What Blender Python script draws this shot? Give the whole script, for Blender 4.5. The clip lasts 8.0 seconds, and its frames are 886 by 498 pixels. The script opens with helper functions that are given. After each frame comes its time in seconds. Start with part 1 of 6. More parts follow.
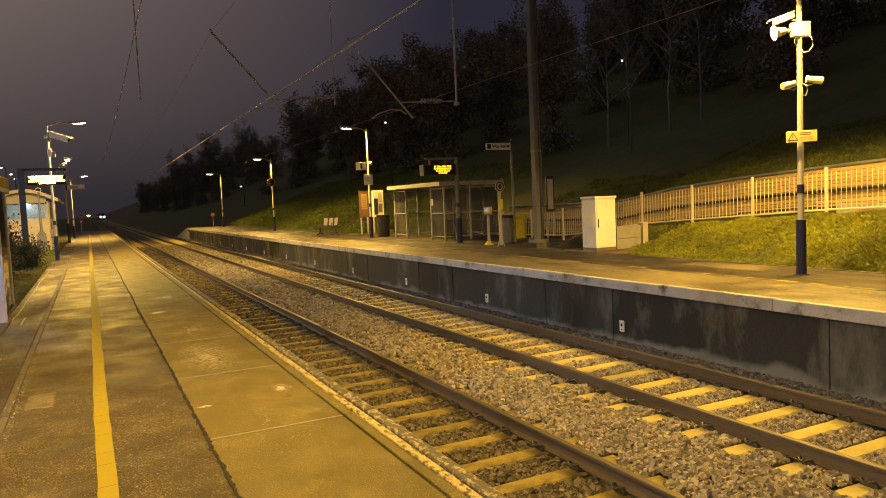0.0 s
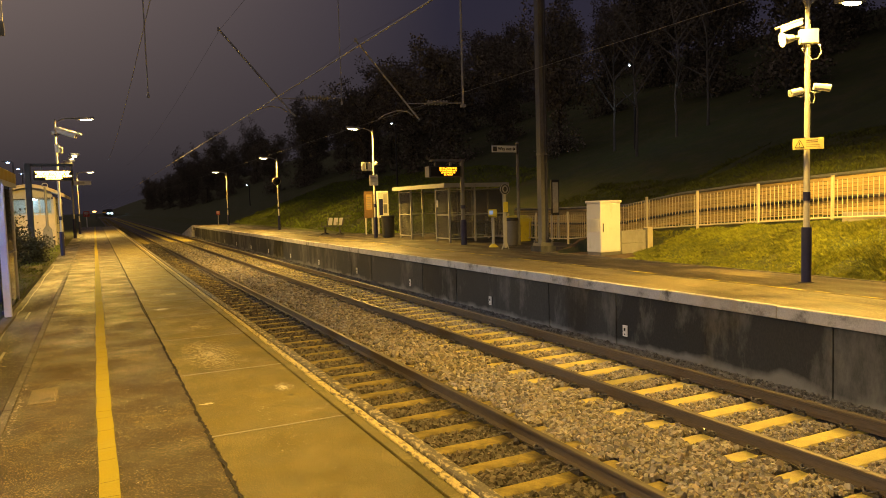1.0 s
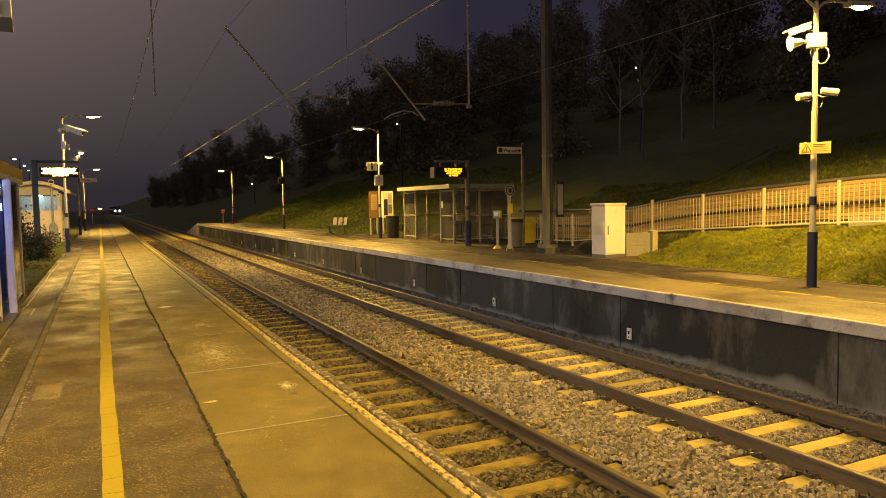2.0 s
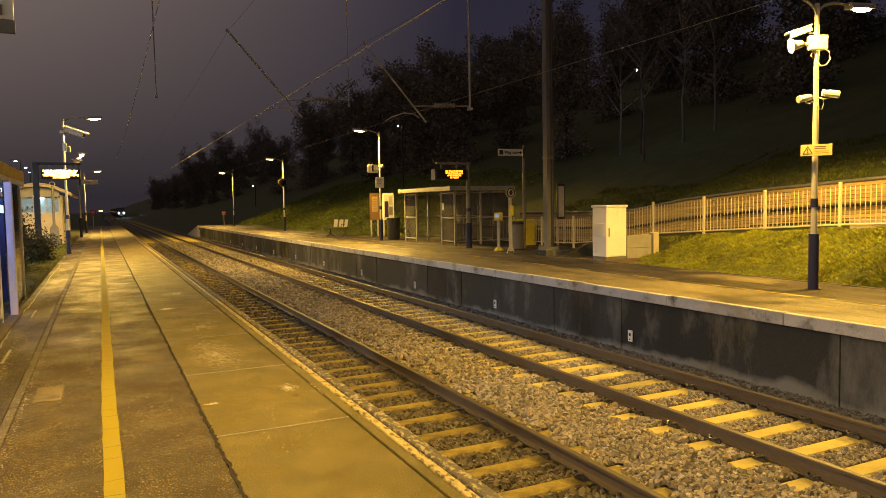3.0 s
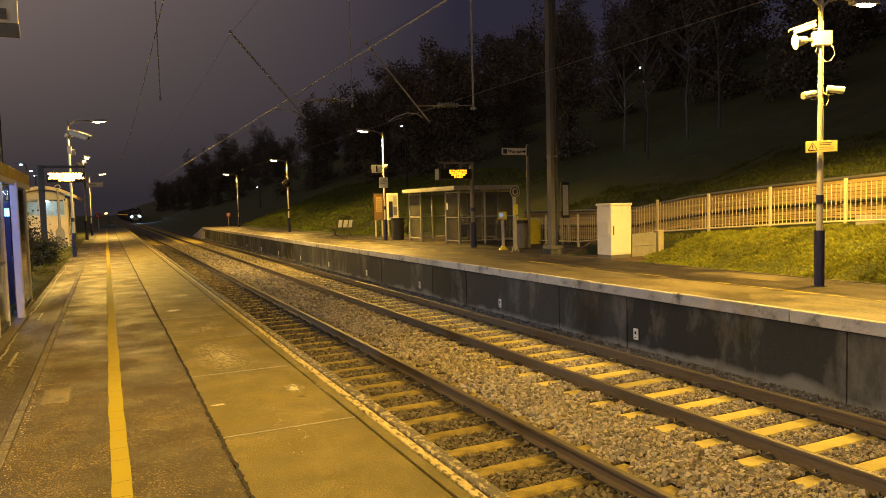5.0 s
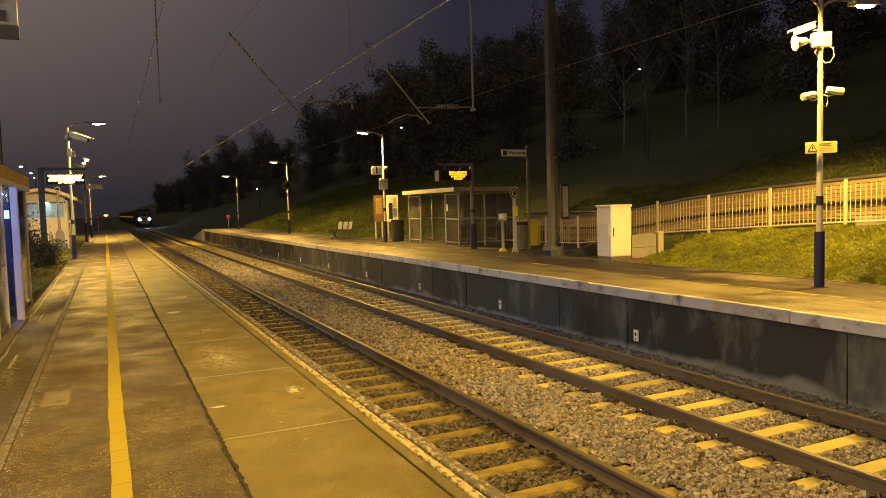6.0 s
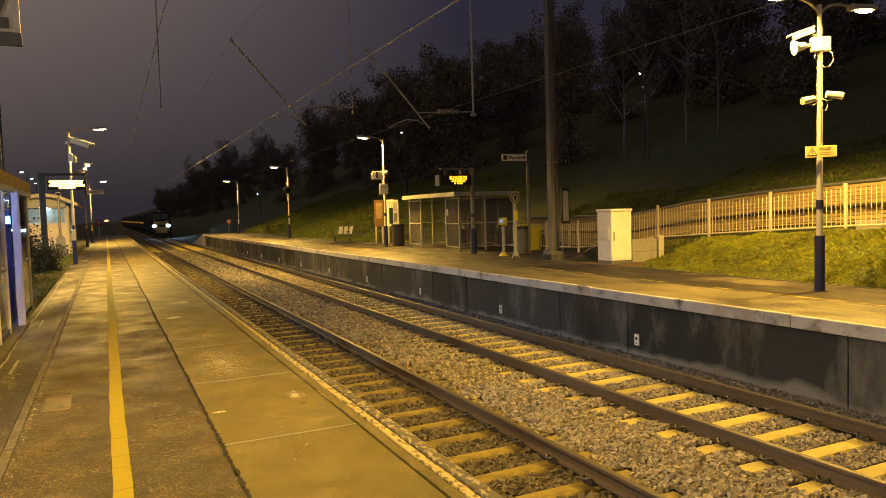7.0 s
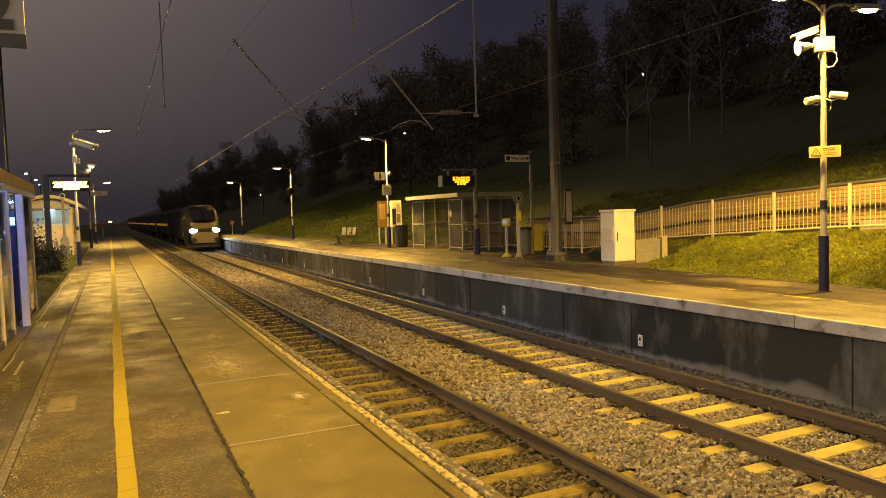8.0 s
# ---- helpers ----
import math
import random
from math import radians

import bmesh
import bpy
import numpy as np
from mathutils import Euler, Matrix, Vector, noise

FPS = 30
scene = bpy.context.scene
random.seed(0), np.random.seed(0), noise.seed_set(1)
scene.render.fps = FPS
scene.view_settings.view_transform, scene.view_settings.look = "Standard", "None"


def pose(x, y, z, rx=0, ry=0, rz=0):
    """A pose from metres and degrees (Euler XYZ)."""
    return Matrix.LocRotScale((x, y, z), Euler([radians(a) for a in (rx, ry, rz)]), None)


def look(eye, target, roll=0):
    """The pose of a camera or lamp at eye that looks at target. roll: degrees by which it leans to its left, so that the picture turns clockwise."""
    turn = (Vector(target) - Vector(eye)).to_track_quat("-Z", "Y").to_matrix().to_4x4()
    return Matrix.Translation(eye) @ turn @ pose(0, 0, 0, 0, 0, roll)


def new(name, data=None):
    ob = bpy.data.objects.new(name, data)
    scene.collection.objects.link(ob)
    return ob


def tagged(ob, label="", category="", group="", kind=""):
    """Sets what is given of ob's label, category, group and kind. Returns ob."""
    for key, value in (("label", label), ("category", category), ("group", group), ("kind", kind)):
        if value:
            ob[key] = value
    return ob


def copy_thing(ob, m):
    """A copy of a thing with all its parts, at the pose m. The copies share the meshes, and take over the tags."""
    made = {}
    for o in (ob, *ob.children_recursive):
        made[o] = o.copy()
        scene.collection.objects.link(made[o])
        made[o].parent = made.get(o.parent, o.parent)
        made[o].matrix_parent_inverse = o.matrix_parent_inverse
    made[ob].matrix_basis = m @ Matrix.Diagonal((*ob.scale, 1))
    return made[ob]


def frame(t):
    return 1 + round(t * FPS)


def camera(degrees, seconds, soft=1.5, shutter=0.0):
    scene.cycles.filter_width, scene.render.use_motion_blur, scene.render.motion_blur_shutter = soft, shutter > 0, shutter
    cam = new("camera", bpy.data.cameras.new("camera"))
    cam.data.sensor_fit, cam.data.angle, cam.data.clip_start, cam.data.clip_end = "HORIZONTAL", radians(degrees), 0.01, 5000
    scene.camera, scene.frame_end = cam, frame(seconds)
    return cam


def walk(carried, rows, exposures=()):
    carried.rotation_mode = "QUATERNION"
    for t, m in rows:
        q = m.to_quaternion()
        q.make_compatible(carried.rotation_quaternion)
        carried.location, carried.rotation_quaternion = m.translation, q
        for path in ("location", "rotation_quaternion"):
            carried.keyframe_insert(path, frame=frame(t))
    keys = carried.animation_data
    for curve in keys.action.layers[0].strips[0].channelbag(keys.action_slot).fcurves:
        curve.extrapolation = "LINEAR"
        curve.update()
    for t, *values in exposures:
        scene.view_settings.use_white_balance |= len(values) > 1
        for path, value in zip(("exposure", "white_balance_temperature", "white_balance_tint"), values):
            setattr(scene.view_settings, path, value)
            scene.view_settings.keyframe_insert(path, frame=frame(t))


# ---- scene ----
# world: x across the line from the near platform edge, y along the line, z up from the near platform
SECONDS = 8.0
EYES = [  # seconds, eye, pitch, yaw, roll
    (0.0, -1.947, -0.009, 1.660, -3.960, 26.471, -2.561),
    (0.5, -1.948, -0.004, 1.662, -3.856, 26.454, -2.121),
    (1.0, -1.950, -0.014, 1.661, -3.815, 26.140, -1.637),
    (1.5, -1.952, -0.010, 1.658, -3.773, 25.912, -1.136),
    (3.0, -1.961, -0.000, 1.657, -3.570, 25.760, -1.027),
    (3.5, -1.959, 0.001, 1.653, -3.488, 25.712, -1.272),
    (4.0, -1.964, 0.000, 1.658, -3.530, 25.588, -1.387),
    (4.5, -1.962, -0.000, 1.657, -3.584, 25.425, -1.478),
    (6.0, -1.962, 0.004, 1.655, -3.457, 25.407, -1.587),
    (6.5, -1.966, 0.000, 1.656, -3.270, 25.449, -1.625),
    (7.0, -1.969, -0.006, 1.659, -3.091, 25.383, -1.699),
    (7.5, -1.972, -0.008, 1.657, -2.992, 25.222, -1.740),
    (8.0, -1.973, -0.007, 1.659, -3.021, 25.135, -1.771),
]
cam = camera(64.14, SECONDS, soft=0.75, shutter=0.9)


def aim(x, y, z, pitch, yaw, roll):
    a, b = radians(pitch), radians(yaw)
    way = Vector((math.sin(b) * math.cos(a), math.cos(b) * math.cos(a), math.sin(a)))
    return look((x, y, z), Vector((x, y, z)) + way, roll)


walk(cam, [(t, aim(*r)) for t, *r in EYES])
scene.view_settings.exposure = 0.0

# ---- night sky: town glow on low cloud, paler and warmer over the town, darker over the hill ----
world = bpy.data.worlds.new("night_sky")
scene.world = world
world.use_nodes = True
wn, wl = world.node_tree.nodes, world.node_tree.links
wn.clear()
w_out, w_bg = wn.new("ShaderNodeOutputWorld"), wn.new("ShaderNodeBackground")
w_co, w_sep = wn.new("ShaderNodeTexCoord"), wn.new("ShaderNodeSeparateXYZ")
w_mix, w_map, w_up, w_low = wn.new("ShaderNodeMix"), wn.new("ShaderNodeMapRange"), wn.new("ShaderNodeMapRange"), wn.new("ShaderNodeMix")
w_mix.data_type = w_low.data_type = "RGBA"
w_map.inputs["From Min"].default_value, w_map.inputs["From Max"].default_value = -0.25, 0.44
w_up.inputs["From Min"].default_value, w_up.inputs["From Max"].default_value = 0.02, 0.28
w_mix.inputs["A"].default_value = (0.26, 0.195, 0.17, 1)
w_mix.inputs["B"].default_value = (0.031, 0.027, 0.047, 1)
w_low.inputs["A"].default_value = (0.036, 0.030, 0.037, 1)
wl.new(w_co.outputs["Generated"], w_sep.inputs[0])
wl.new(w_sep.outputs["X"], w_map.inputs["Value"])
wl.new(w_sep.outputs["Z"], w_up.inputs["Value"])
wl.new(w_map.outputs["Result"], w_mix.inputs["Factor"])
wl.new(w_up.outputs["Result"], w_low.inputs["Factor"])
wl.new(w_mix.outputs["Result"], w_low.inputs["B"])
wl.new(w_low.outputs["Result"], w_bg.inputs["Color"])
wl.new(w_bg.outputs[0], w_out.inputs[0])
w_bg.inputs["Strength"].default_value = 0.8

AMBER = (1.0, 0.58, 0.095)


def lantern_light(x, y, z, watts, cone=155, tone=AMBER):
    """The light of one street lantern: a spot that shines down from just under its bowl."""
    d = bpy.data.lights.new("lantern_light", "SPOT")
    d.energy, d.color, d.spot_size, d.spot_blend, d.shadow_soft_size = watts, tone, radians(cone), 0.4, 0.12
    ob = new("lantern_light", d)
    ob.matrix_world = look((x, y, z), (x, y + 0.001, z - 1))
    return ob


FAR_H = 0.103          # far platform above the near one
RAIL = -0.876          # rail tops
EDGE = 6.343           # far platform edge
R1, R2, R3, R4 = 0.763, 2.268, 4.187, 5.692

# lanterns: the ones in view, and the next along each platform behind the camera; then the white lamps of the car park beside the near platform
for x, y, z, w, c in ((7.8, 8.08, 4.78, 1800, 174), (10.1, 8.08, 4.78, 3300, 158), (8.55, 30.0, 4.9, 4300, 174), (8.3, 47.5, 4.8, 3800, 170), (7.95, 66.1, 4.8, 3000, 160),
                      (-1.7, 5.75, 5.15, 2500, 124), (-1.95, 31.6, 5.2, 4200, 178), (-2.1, 61.5, 4.6, 3600, 160), (-1.95, -11.0, 5.2, 2100, 174), (8.6, -13.5, 4.9, 3600, 155)):
    lantern_light(x, y, z, w, c)
# the lone white lamp among the hillside trees
lantern_light(23.3, 29.0, 8.3, 40, 174, (0.72, 0.86, 1.0))
for x, y in ((-15.0, 3.0), (-14.0, 24.0), (-15.0, -20.0)):
    lantern_light(x, y, 7.4, 10500, 168, (0.86, 0.92, 1.0))

# ---- materials ----
def material(name, base, rough=0.7, metal=0.0, vary=0.25, scale=6.0, fine=60.0, bump=0.15, dirt=None, dirt_at=0.55, dirt_soft=0.15, glow=None, glow_strength=0.0,
             alpha=None, island=False, stretch=(1, 1, 1), gloss_vary=0.12, per_object=0.0, bump_dist=0.01, specks=None, tide=None, tinted=False):
    m = bpy.data.materials.new(name)
    m.use_nodes = True
    n, l = m.node_tree.nodes, m.node_tree.links
    b = n["Principled BSDF"]
    co, mp = n.new("ShaderNodeTexCoord"), n.new("ShaderNodeMapping")
    mp.inputs["Scale"].default_value = stretch
    l.new(co.outputs["Object"], mp.inputs[0])
    big, small = n.new("ShaderNodeTexNoise"), n.new("ShaderNodeTexNoise")
    big.inputs["Scale"].default_value, big.inputs["Detail"].default_value = scale, 6
    small.inputs["Scale"].default_value, small.inputs["Detail"].default_value = fine, 4
    for t in (big, small):
        l.new(mp.outputs[0], t.inputs["Vector"])
    add = n.new("ShaderNodeMath")
    add.operation = "ADD"
    l.new(big.outputs["Fac"], add.inputs[0])
    l.new(small.outputs["Fac"], add.inputs[1])
    rng = n.new("ShaderNodeMapRange")
    rng.inputs["From Min"].default_value, rng.inputs["From Max"].default_value = 0.6, 1.4
    rng.inputs["To Min"].default_value, rng.inputs["To Max"].default_value = 1 - vary, 1 + vary
    l.new(add.outputs[0], rng.inputs["Value"])
    factor = rng.outputs["Result"]
    if island or per_object:
        rnd = n.new("ShaderNodeNewGeometry") if island else n.new("ShaderNodeObjectInfo")
        r2 = n.new("ShaderNodeMapRange")
        spread = 0.55 if island else per_object
        r2.inputs["To Min"].default_value, r2.inputs["To Max"].default_value = 1 - spread, 1 + spread
        l.new(rnd.outputs["Random Per Island" if island else "Random"], r2.inputs["Value"])
        mul = n.new("ShaderNodeMath")
        mul.operation = "MULTIPLY"
        l.new(factor, mul.inputs[0])
        l.new(r2.outputs["Result"], mul.inputs[1])
        factor = mul.outputs[0]
    hsv = n.new("ShaderNodeHueSaturation")
    hsv.inputs["Color"].default_value = (*base, 1)
    if tinted:
        # each piece has its own slight hue and strength of colour
        for times, socket, lo, hi in ((7.31, "Hue", 0.485, 0.52), (13.7, "Saturation", 0.45, 1.25)):
            mt, fr, mr = n.new("ShaderNodeMath"), n.new("ShaderNodeMath"), n.new("ShaderNodeMapRange")
            mt.operation, fr.operation, mt.inputs[1].default_value = "MULTIPLY", "FRACT", times
            mr.inputs["To Min"].default_value, mr.inputs["To Max"].default_value = lo, hi
            l.new(rnd.outputs["Random Per Island"], mt.inputs[0])
            l.new(mt.outputs[0], fr.inputs[0])
            l.new(fr.outputs[0], mr.inputs["Value"])
            l.new(mr.outputs["Result"], hsv.inputs[socket])
    l.new(factor, hsv.inputs["Value"])
    colour = hsv.outputs[0]
    if dirt:
        d = n.new("ShaderNodeTexNoise")
        d.inputs["Scale"].default_value, d.inputs["Detail"].default_value, d.inputs["Roughness"].default_value = scale * 0.6, 10, 0.7
        l.new(mp.outputs[0], d.inputs["Vector"])
        dr = n.new("ShaderNodeMapRange")
        dr.inputs["From Min"].default_value, dr.inputs["From Max"].default_value = dirt_at - dirt_soft, dirt_at + dirt_soft
        l.new(d.outputs["Fac"], dr.inputs["Value"])
        mx = n.new("ShaderNodeMix")
        mx.data_type = "RGBA"
        l.new(dr.outputs["Result"], mx.inputs["Factor"])
        l.new(colour, mx.inputs["A"])
        mx.inputs["B"].default_value = (*dirt, 1)
        colour = mx.outputs["Result"]
    if specks:
        tone, size, at = specks
        sp = n.new("ShaderNodeTexNoise")
        sp.inputs["Scale"].default_value, sp.inputs["Detail"].default_value = size, 3
        l.new(mp.outputs[0], sp.inputs["Vector"])
        sr = n.new("ShaderNodeMapRange")
        sr.inputs["From Min"].default_value, sr.inputs["From Max"].default_value = at + 0.15, at + 0.21
        # grit shows more where the surface is worn
        wear = n.new("ShaderNodeTexNoise")
        wear.inputs["Scale"].default_value, wear.inputs["Detail"].default_value, wear.inputs["Roughness"].default_value = 2.2, 7, 0.65
        l.new(mp.outputs[0], wear.inputs["Vector"])
        wm = n.new("ShaderNodeMath")
        wm.operation = "MULTIPLY_ADD"
        l.new(wear.outputs["Fac"], wm.inputs[0])
        wm.inputs[1].default_value = 0.30
        l.new(sp.outputs["Fac"], wm.inputs[2])
        l.new(wm.outputs[0], sr.inputs["Value"])
        sm = n.new("ShaderNodeMix")
        sm.data_type = "RGBA"
        l.new(sr.outputs["Result"], sm.inputs["Factor"])
        l.new(colour, sm.inputs["A"])
        sm.inputs["B"].default_value = (*tone, 1)
        colour = sm.outputs["Result"]
    if tide:
        # a lime stain with a wandering upper edge, risen from the ballast
        level, tone = tide
        zs = n.new("ShaderNodeSeparateXYZ")
        l.new(co.outputs["Object"], zs.inputs[0])
        wob = n.new("ShaderNodeTexNoise")
        wob.inputs["Scale"].default_value, wob.inputs["Detail"].default_value = 1.3, 8
        l.new(co.outputs["Object"], wob.inputs["Vector"])
        ma = n.new("ShaderNodeMath")
        ma.operation = "MULTIPLY_ADD"
        l.new(wob.outputs["Fac"], ma.inputs[0])
        ma.inputs[1].default_value = 0.55
        l.new(zs.outputs["Z"], ma.inputs[2])
        tr = n.new("ShaderNodeMapRange")
        tr.inputs["From Min"].default_value, tr.inputs["From Max"].default_value = level + 0.06, level - 0.05
        tr.inputs["To Max"].default_value = 0.75
        l.new(ma.outputs[0], tr.inputs["Value"])
        tm = n.new("ShaderNodeMix")
        tm.data_type = "RGBA"
        l.new(tr.outputs["Result"], tm.inputs["Factor"])
        l.new(colour, tm.inputs["A"])
        tm.inputs["B"].default_value = (*tone, 1)
        colour = tm.outputs["Result"]
    l.new(colour, b.inputs["Base Color"])
    gr = n.new("ShaderNodeMapRange")
    gr.inputs["From Min"].default_value, gr.inputs["From Max"].default_value = 0.3, 0.7
    gr.inputs["To Min"].default_value, gr.inputs["To Max"].default_value = max(0.03, rough - gloss_vary), min(1, rough + gloss_vary)
    l.new(big.outputs["Fac"], gr.inputs["Value"])
    l.new(gr.outputs["Result"], b.inputs["Roughness"])
    b.inputs["Metallic"].default_value = metal
    if bump:
        bp = n.new("ShaderNodeBump")
        bp.inputs["Strength"].default_value, bp.inputs["Distance"].default_value = bump, bump_dist
        l.new(small.outputs["Fac"], bp.inputs["Height"])
        l.new(bp.outputs[0], b.inputs["Normal"])
    if glow:
        b.inputs["Emission Color"].default_value = (*glow, 1)
        b.inputs["Emission Strength"].default_value = glow_strength
    if alpha is not None:
        b.inputs["Alpha"].default_value = alpha
    return m


def glass(name, tint, rough=0.05, clear=0.8):
    """Thin sheet glazing: mostly see-through, with a glossy coat."""
    m = bpy.data.materials.new(name)
    m.use_nodes = True
    n, l = m.node_tree.nodes, m.node_tree.links
    n.clear()
    out, mix = n.new("ShaderNodeOutputMaterial"), n.new("ShaderNodeMixShader")
    tr, gl, df = n.new("ShaderNodeBsdfTransparent"), n.new("ShaderNodeBsdfGlossy"), n.new("ShaderNodeBsdfDiffuse")
    fr, mix2 = n.new("ShaderNodeFresnel"), n.new("ShaderNodeMixShader")
    fr.inputs[0].default_value = 1.45
    tr.inputs[0].default_value = (*tint, 1)
    gl.inputs["Roughness"].default_value = rough
    df.inputs[0].default_value = (0.35, 0.35, 0.33, 1)
    grime = n.new("ShaderNodeTexNoise")
    grime.inputs["Scale"].default_value, grime.inputs["Detail"].default_value = 3, 8
    rg = n.new("ShaderNodeMapRange")
    rg.inputs["From Min"].default_value, rg.inputs["From Max"].default_value = 0.3, 0.75
    rg.inputs["To Min"].default_value, rg.inputs["To Max"].default_value = 0.02, (1 - clear) * 1.6
    l.new(grime.outputs["Fac"], rg.inputs["Value"])
    l.new(rg.outputs["Result"], mix2.inputs[0])
    l.new(tr.outputs[0], mix2.inputs[1])
    l.new(df.outputs[0], mix2.inputs[2])
    l.new(fr.outputs[0], mix.inputs[0])
    l.new(mix2.outputs[0], mix.inputs[1])
    l.new(gl.outputs[0], mix.inputs[2])
    l.new(mix.outputs[0], out.inputs[0])
    return m


def glowing(name, colour, strength, paint=1.0):
    m = bpy.data.materials.new(name)
    m.use_nodes = True
    b = m.node_tree.nodes["Principled BSDF"]
    b.inputs["Base Color"].default_value = (*[c * paint for c in colour], 1)
    b.inputs["Emission Color"].default_value = (*colour, 1)
    b.inputs["Emission Strength"].default_value = strength
    if paint < 0.5:
        b.inputs["Specular IOR Level"].default_value, b.inputs["Roughness"].default_value = 0.0, 1.0
    return m


ASPHALT = material("worn_asphalt", (0.0265, 0.0192, 0.008), 0.58, vary=0.55, scale=1.6, fine=110, bump=0.9, dirt=(0.10, 0.076, 0.04), dirt_at=0.64, gloss_vary=0.2, specks=((0.29, 0.215, 0.085), 120, 0.575))
SLAB = material("speckled_tarmac_panel", (0.086, 0.068, 0.010), 0.58, vary=0.5, scale=2.0, fine=110, bump=0.9, dirt=(0.27, 0.25, 0.20), dirt_at=0.67, dirt_soft=0.05, per_object=0.1, specks=((0.36, 0.30, 0.095), 115, 0.555))
DECK = material("damp_dark_asphalt", (0.028, 0.023, 0.018), 0.62, vary=0.6, scale=1.0, fine=50, bump=0.8, dirt=(0.14, 0.118, 0.07), dirt_at=0.585, dirt_soft=0.05, gloss_vary=0.28, stretch=(1.5, 0.55, 1), specks=((0.20, 0.17, 0.11), 55, 0.62))
PAVING = material("worn_platform_paving", (0.125, 0.105, 0.056), 0.6, vary=0.6, scale=1.1, fine=45, bump=0.7, dirt=(0.045, 0.038, 0.026), dirt_at=0.55, dirt_soft=0.05, gloss_vary=0.25, stretch=(1.4, 0.6, 1), specks=((0.36, 0.32, 0.20), 50, 0.60))
COPING = material("worn_concrete_coping", (0.085, 0.075, 0.052), 0.8, vary=0.5, scale=44, fine=110, bump=0.6, dirt=(0.36, 0.31, 0.18), dirt_at=0.545, dirt_soft=0.03, stretch=(1, 0.55, 1), per_object=0.12)
NOSING = material("pale_concrete_nosing", (0.47, 0.465, 0.45), 0.8, vary=0.3, scale=3.2, fine=60, bump=0.5, dirt=(0.10, 0.098, 0.085), dirt_at=0.60, dirt_soft=0.07, per_object=0.12)
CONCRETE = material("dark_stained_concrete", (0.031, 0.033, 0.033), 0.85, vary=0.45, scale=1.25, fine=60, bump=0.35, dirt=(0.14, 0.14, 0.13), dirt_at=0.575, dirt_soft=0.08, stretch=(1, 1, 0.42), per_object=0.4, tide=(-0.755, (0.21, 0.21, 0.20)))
KERB = material("dark_flush_kerb", (0.07, 0.062, 0.05), 0.75, vary=0.35, scale=2, fine=90, bump=0.4, dirt=(0.13, 0.115, 0.09), dirt_at=0.62, specks=((0.3, 0.27, 0.2), 75, 0.60))
GREY_CONCRETE = material("grey_concrete", (0.33, 0.32, 0.29), 0.85, vary=0.25, scale=2, fine=60, bump=0.3, dirt=(0.16, 0.15, 0.13), dirt_at=0.62)
SLEEPER = material("concrete_sleeper", (0.42, 0.355, 0.085), 0.85, vary=0.22, scale=4, fine=90, bump=0.35, dirt=(0.25, 0.19, 0.09), dirt_at=0.62, per_object=0.12)
OLD_SLEEPER = material("dirty_concrete_sleeper", (0.27, 0.215, 0.05), 0.85, vary=0.35, scale=4, fine=60, bump=0.5, dirt=(0.07, 0.055, 0.03), dirt_at=0.54, dirt_soft=0.12, per_object=0.2)
RAIL_SIDE = material("rusty_rail_steel", (0.085, 0.066, 0.048), 0.7, metal=0.2, vary=0.35, scale=8, fine=90, bump=0.3, stretch=(1, 0.1, 1))
RAIL_TOP = material("polished_rail_head", (0.10, 0.085, 0.066), 0.58, metal=0.45, vary=0.15, scale=3, fine=50, bump=0.05, stretch=(6, 0.05, 1))
STONE = material("ballast_stone", (0.245, 0.208, 0.140), 0.9, vary=0.2, scale=20, fine=120, bump=0.3, island=True, tinted=True)
# darker, cooler copy of the ballast: the shade beside the wall is in the colour
STONE_SHADED = material("shaded_grey_ballast_stone", (0.105, 0.102, 0.105), 0.9, vary=0.2, scale=20, fine=120, bump=0.3, island=True, tinted=True)
STONE_DARK = material("dark_ballast_stone", (0.115, 0.10, 0.085), 0.9, vary=0.2, scale=20, fine=120, bump=0.3, island=True, tinted=True)
BALLAST_BED = material("ballast_bed", (0.10, 0.088, 0.072), 0.95, vary=0.7, scale=14, fine=45, bump=1.0, bump_dist=0.05)
YELLOW_PAINT = material("yellow_line_paint", (0.28, 0.225, 0.0015), 0.75, vary=0.15, scale=3, fine=120, bump=0.35, dirt=(0.30, 0.20, 0.05), dirt_at=0.70, dirt_soft=0.06)
WORN_YELLOW = material("worn_pale_edge_paint", (0.46, 0.37, 0.15), 0.7, vary=0.4, scale=48, fine=120, bump=0.6, dirt=(0.085, 0.07, 0.035), dirt_at=0.535, dirt_soft=0.03, stretch=(1, 0.5, 1))
THIN_YELLOW = material("worn_thin_yellow_line", (0.50, 0.40, 0.03), 0.7, vary=0.3, scale=2, fine=90, bump=0.3, dirt=(0.06, 0.05, 0.035), dirt_at=0.5, dirt_soft=0.06)
CRACK_FILL = material("dark_crack_grit", (0.016, 0.014, 0.011), 0.95, vary=0.5, scale=9, fine=90, bump=0.6)
GRASS_GROUND = material("rough_turf", (0.042, 0.056, 0.012), 0.95, vary=0.55, scale=1.2, fine=25, bump=1.0, dirt=(0.09, 0.075, 0.03), dirt_at=0.62, bump_dist=0.05)
GRASS = material("grass_blades", (0.20, 0.215, 0.014), 0.8, vary=0.75, scale=1.1, fine=8, bump=0, island=True)
POLE_PAINT = material("pale_grey_post_paint", (0.47, 0.46, 0.43), 0.5, vary=0.1, scale=4, fine=60, bump=0.06, dirt=(0.42, 0.39, 0.33), dirt_at=0.68)
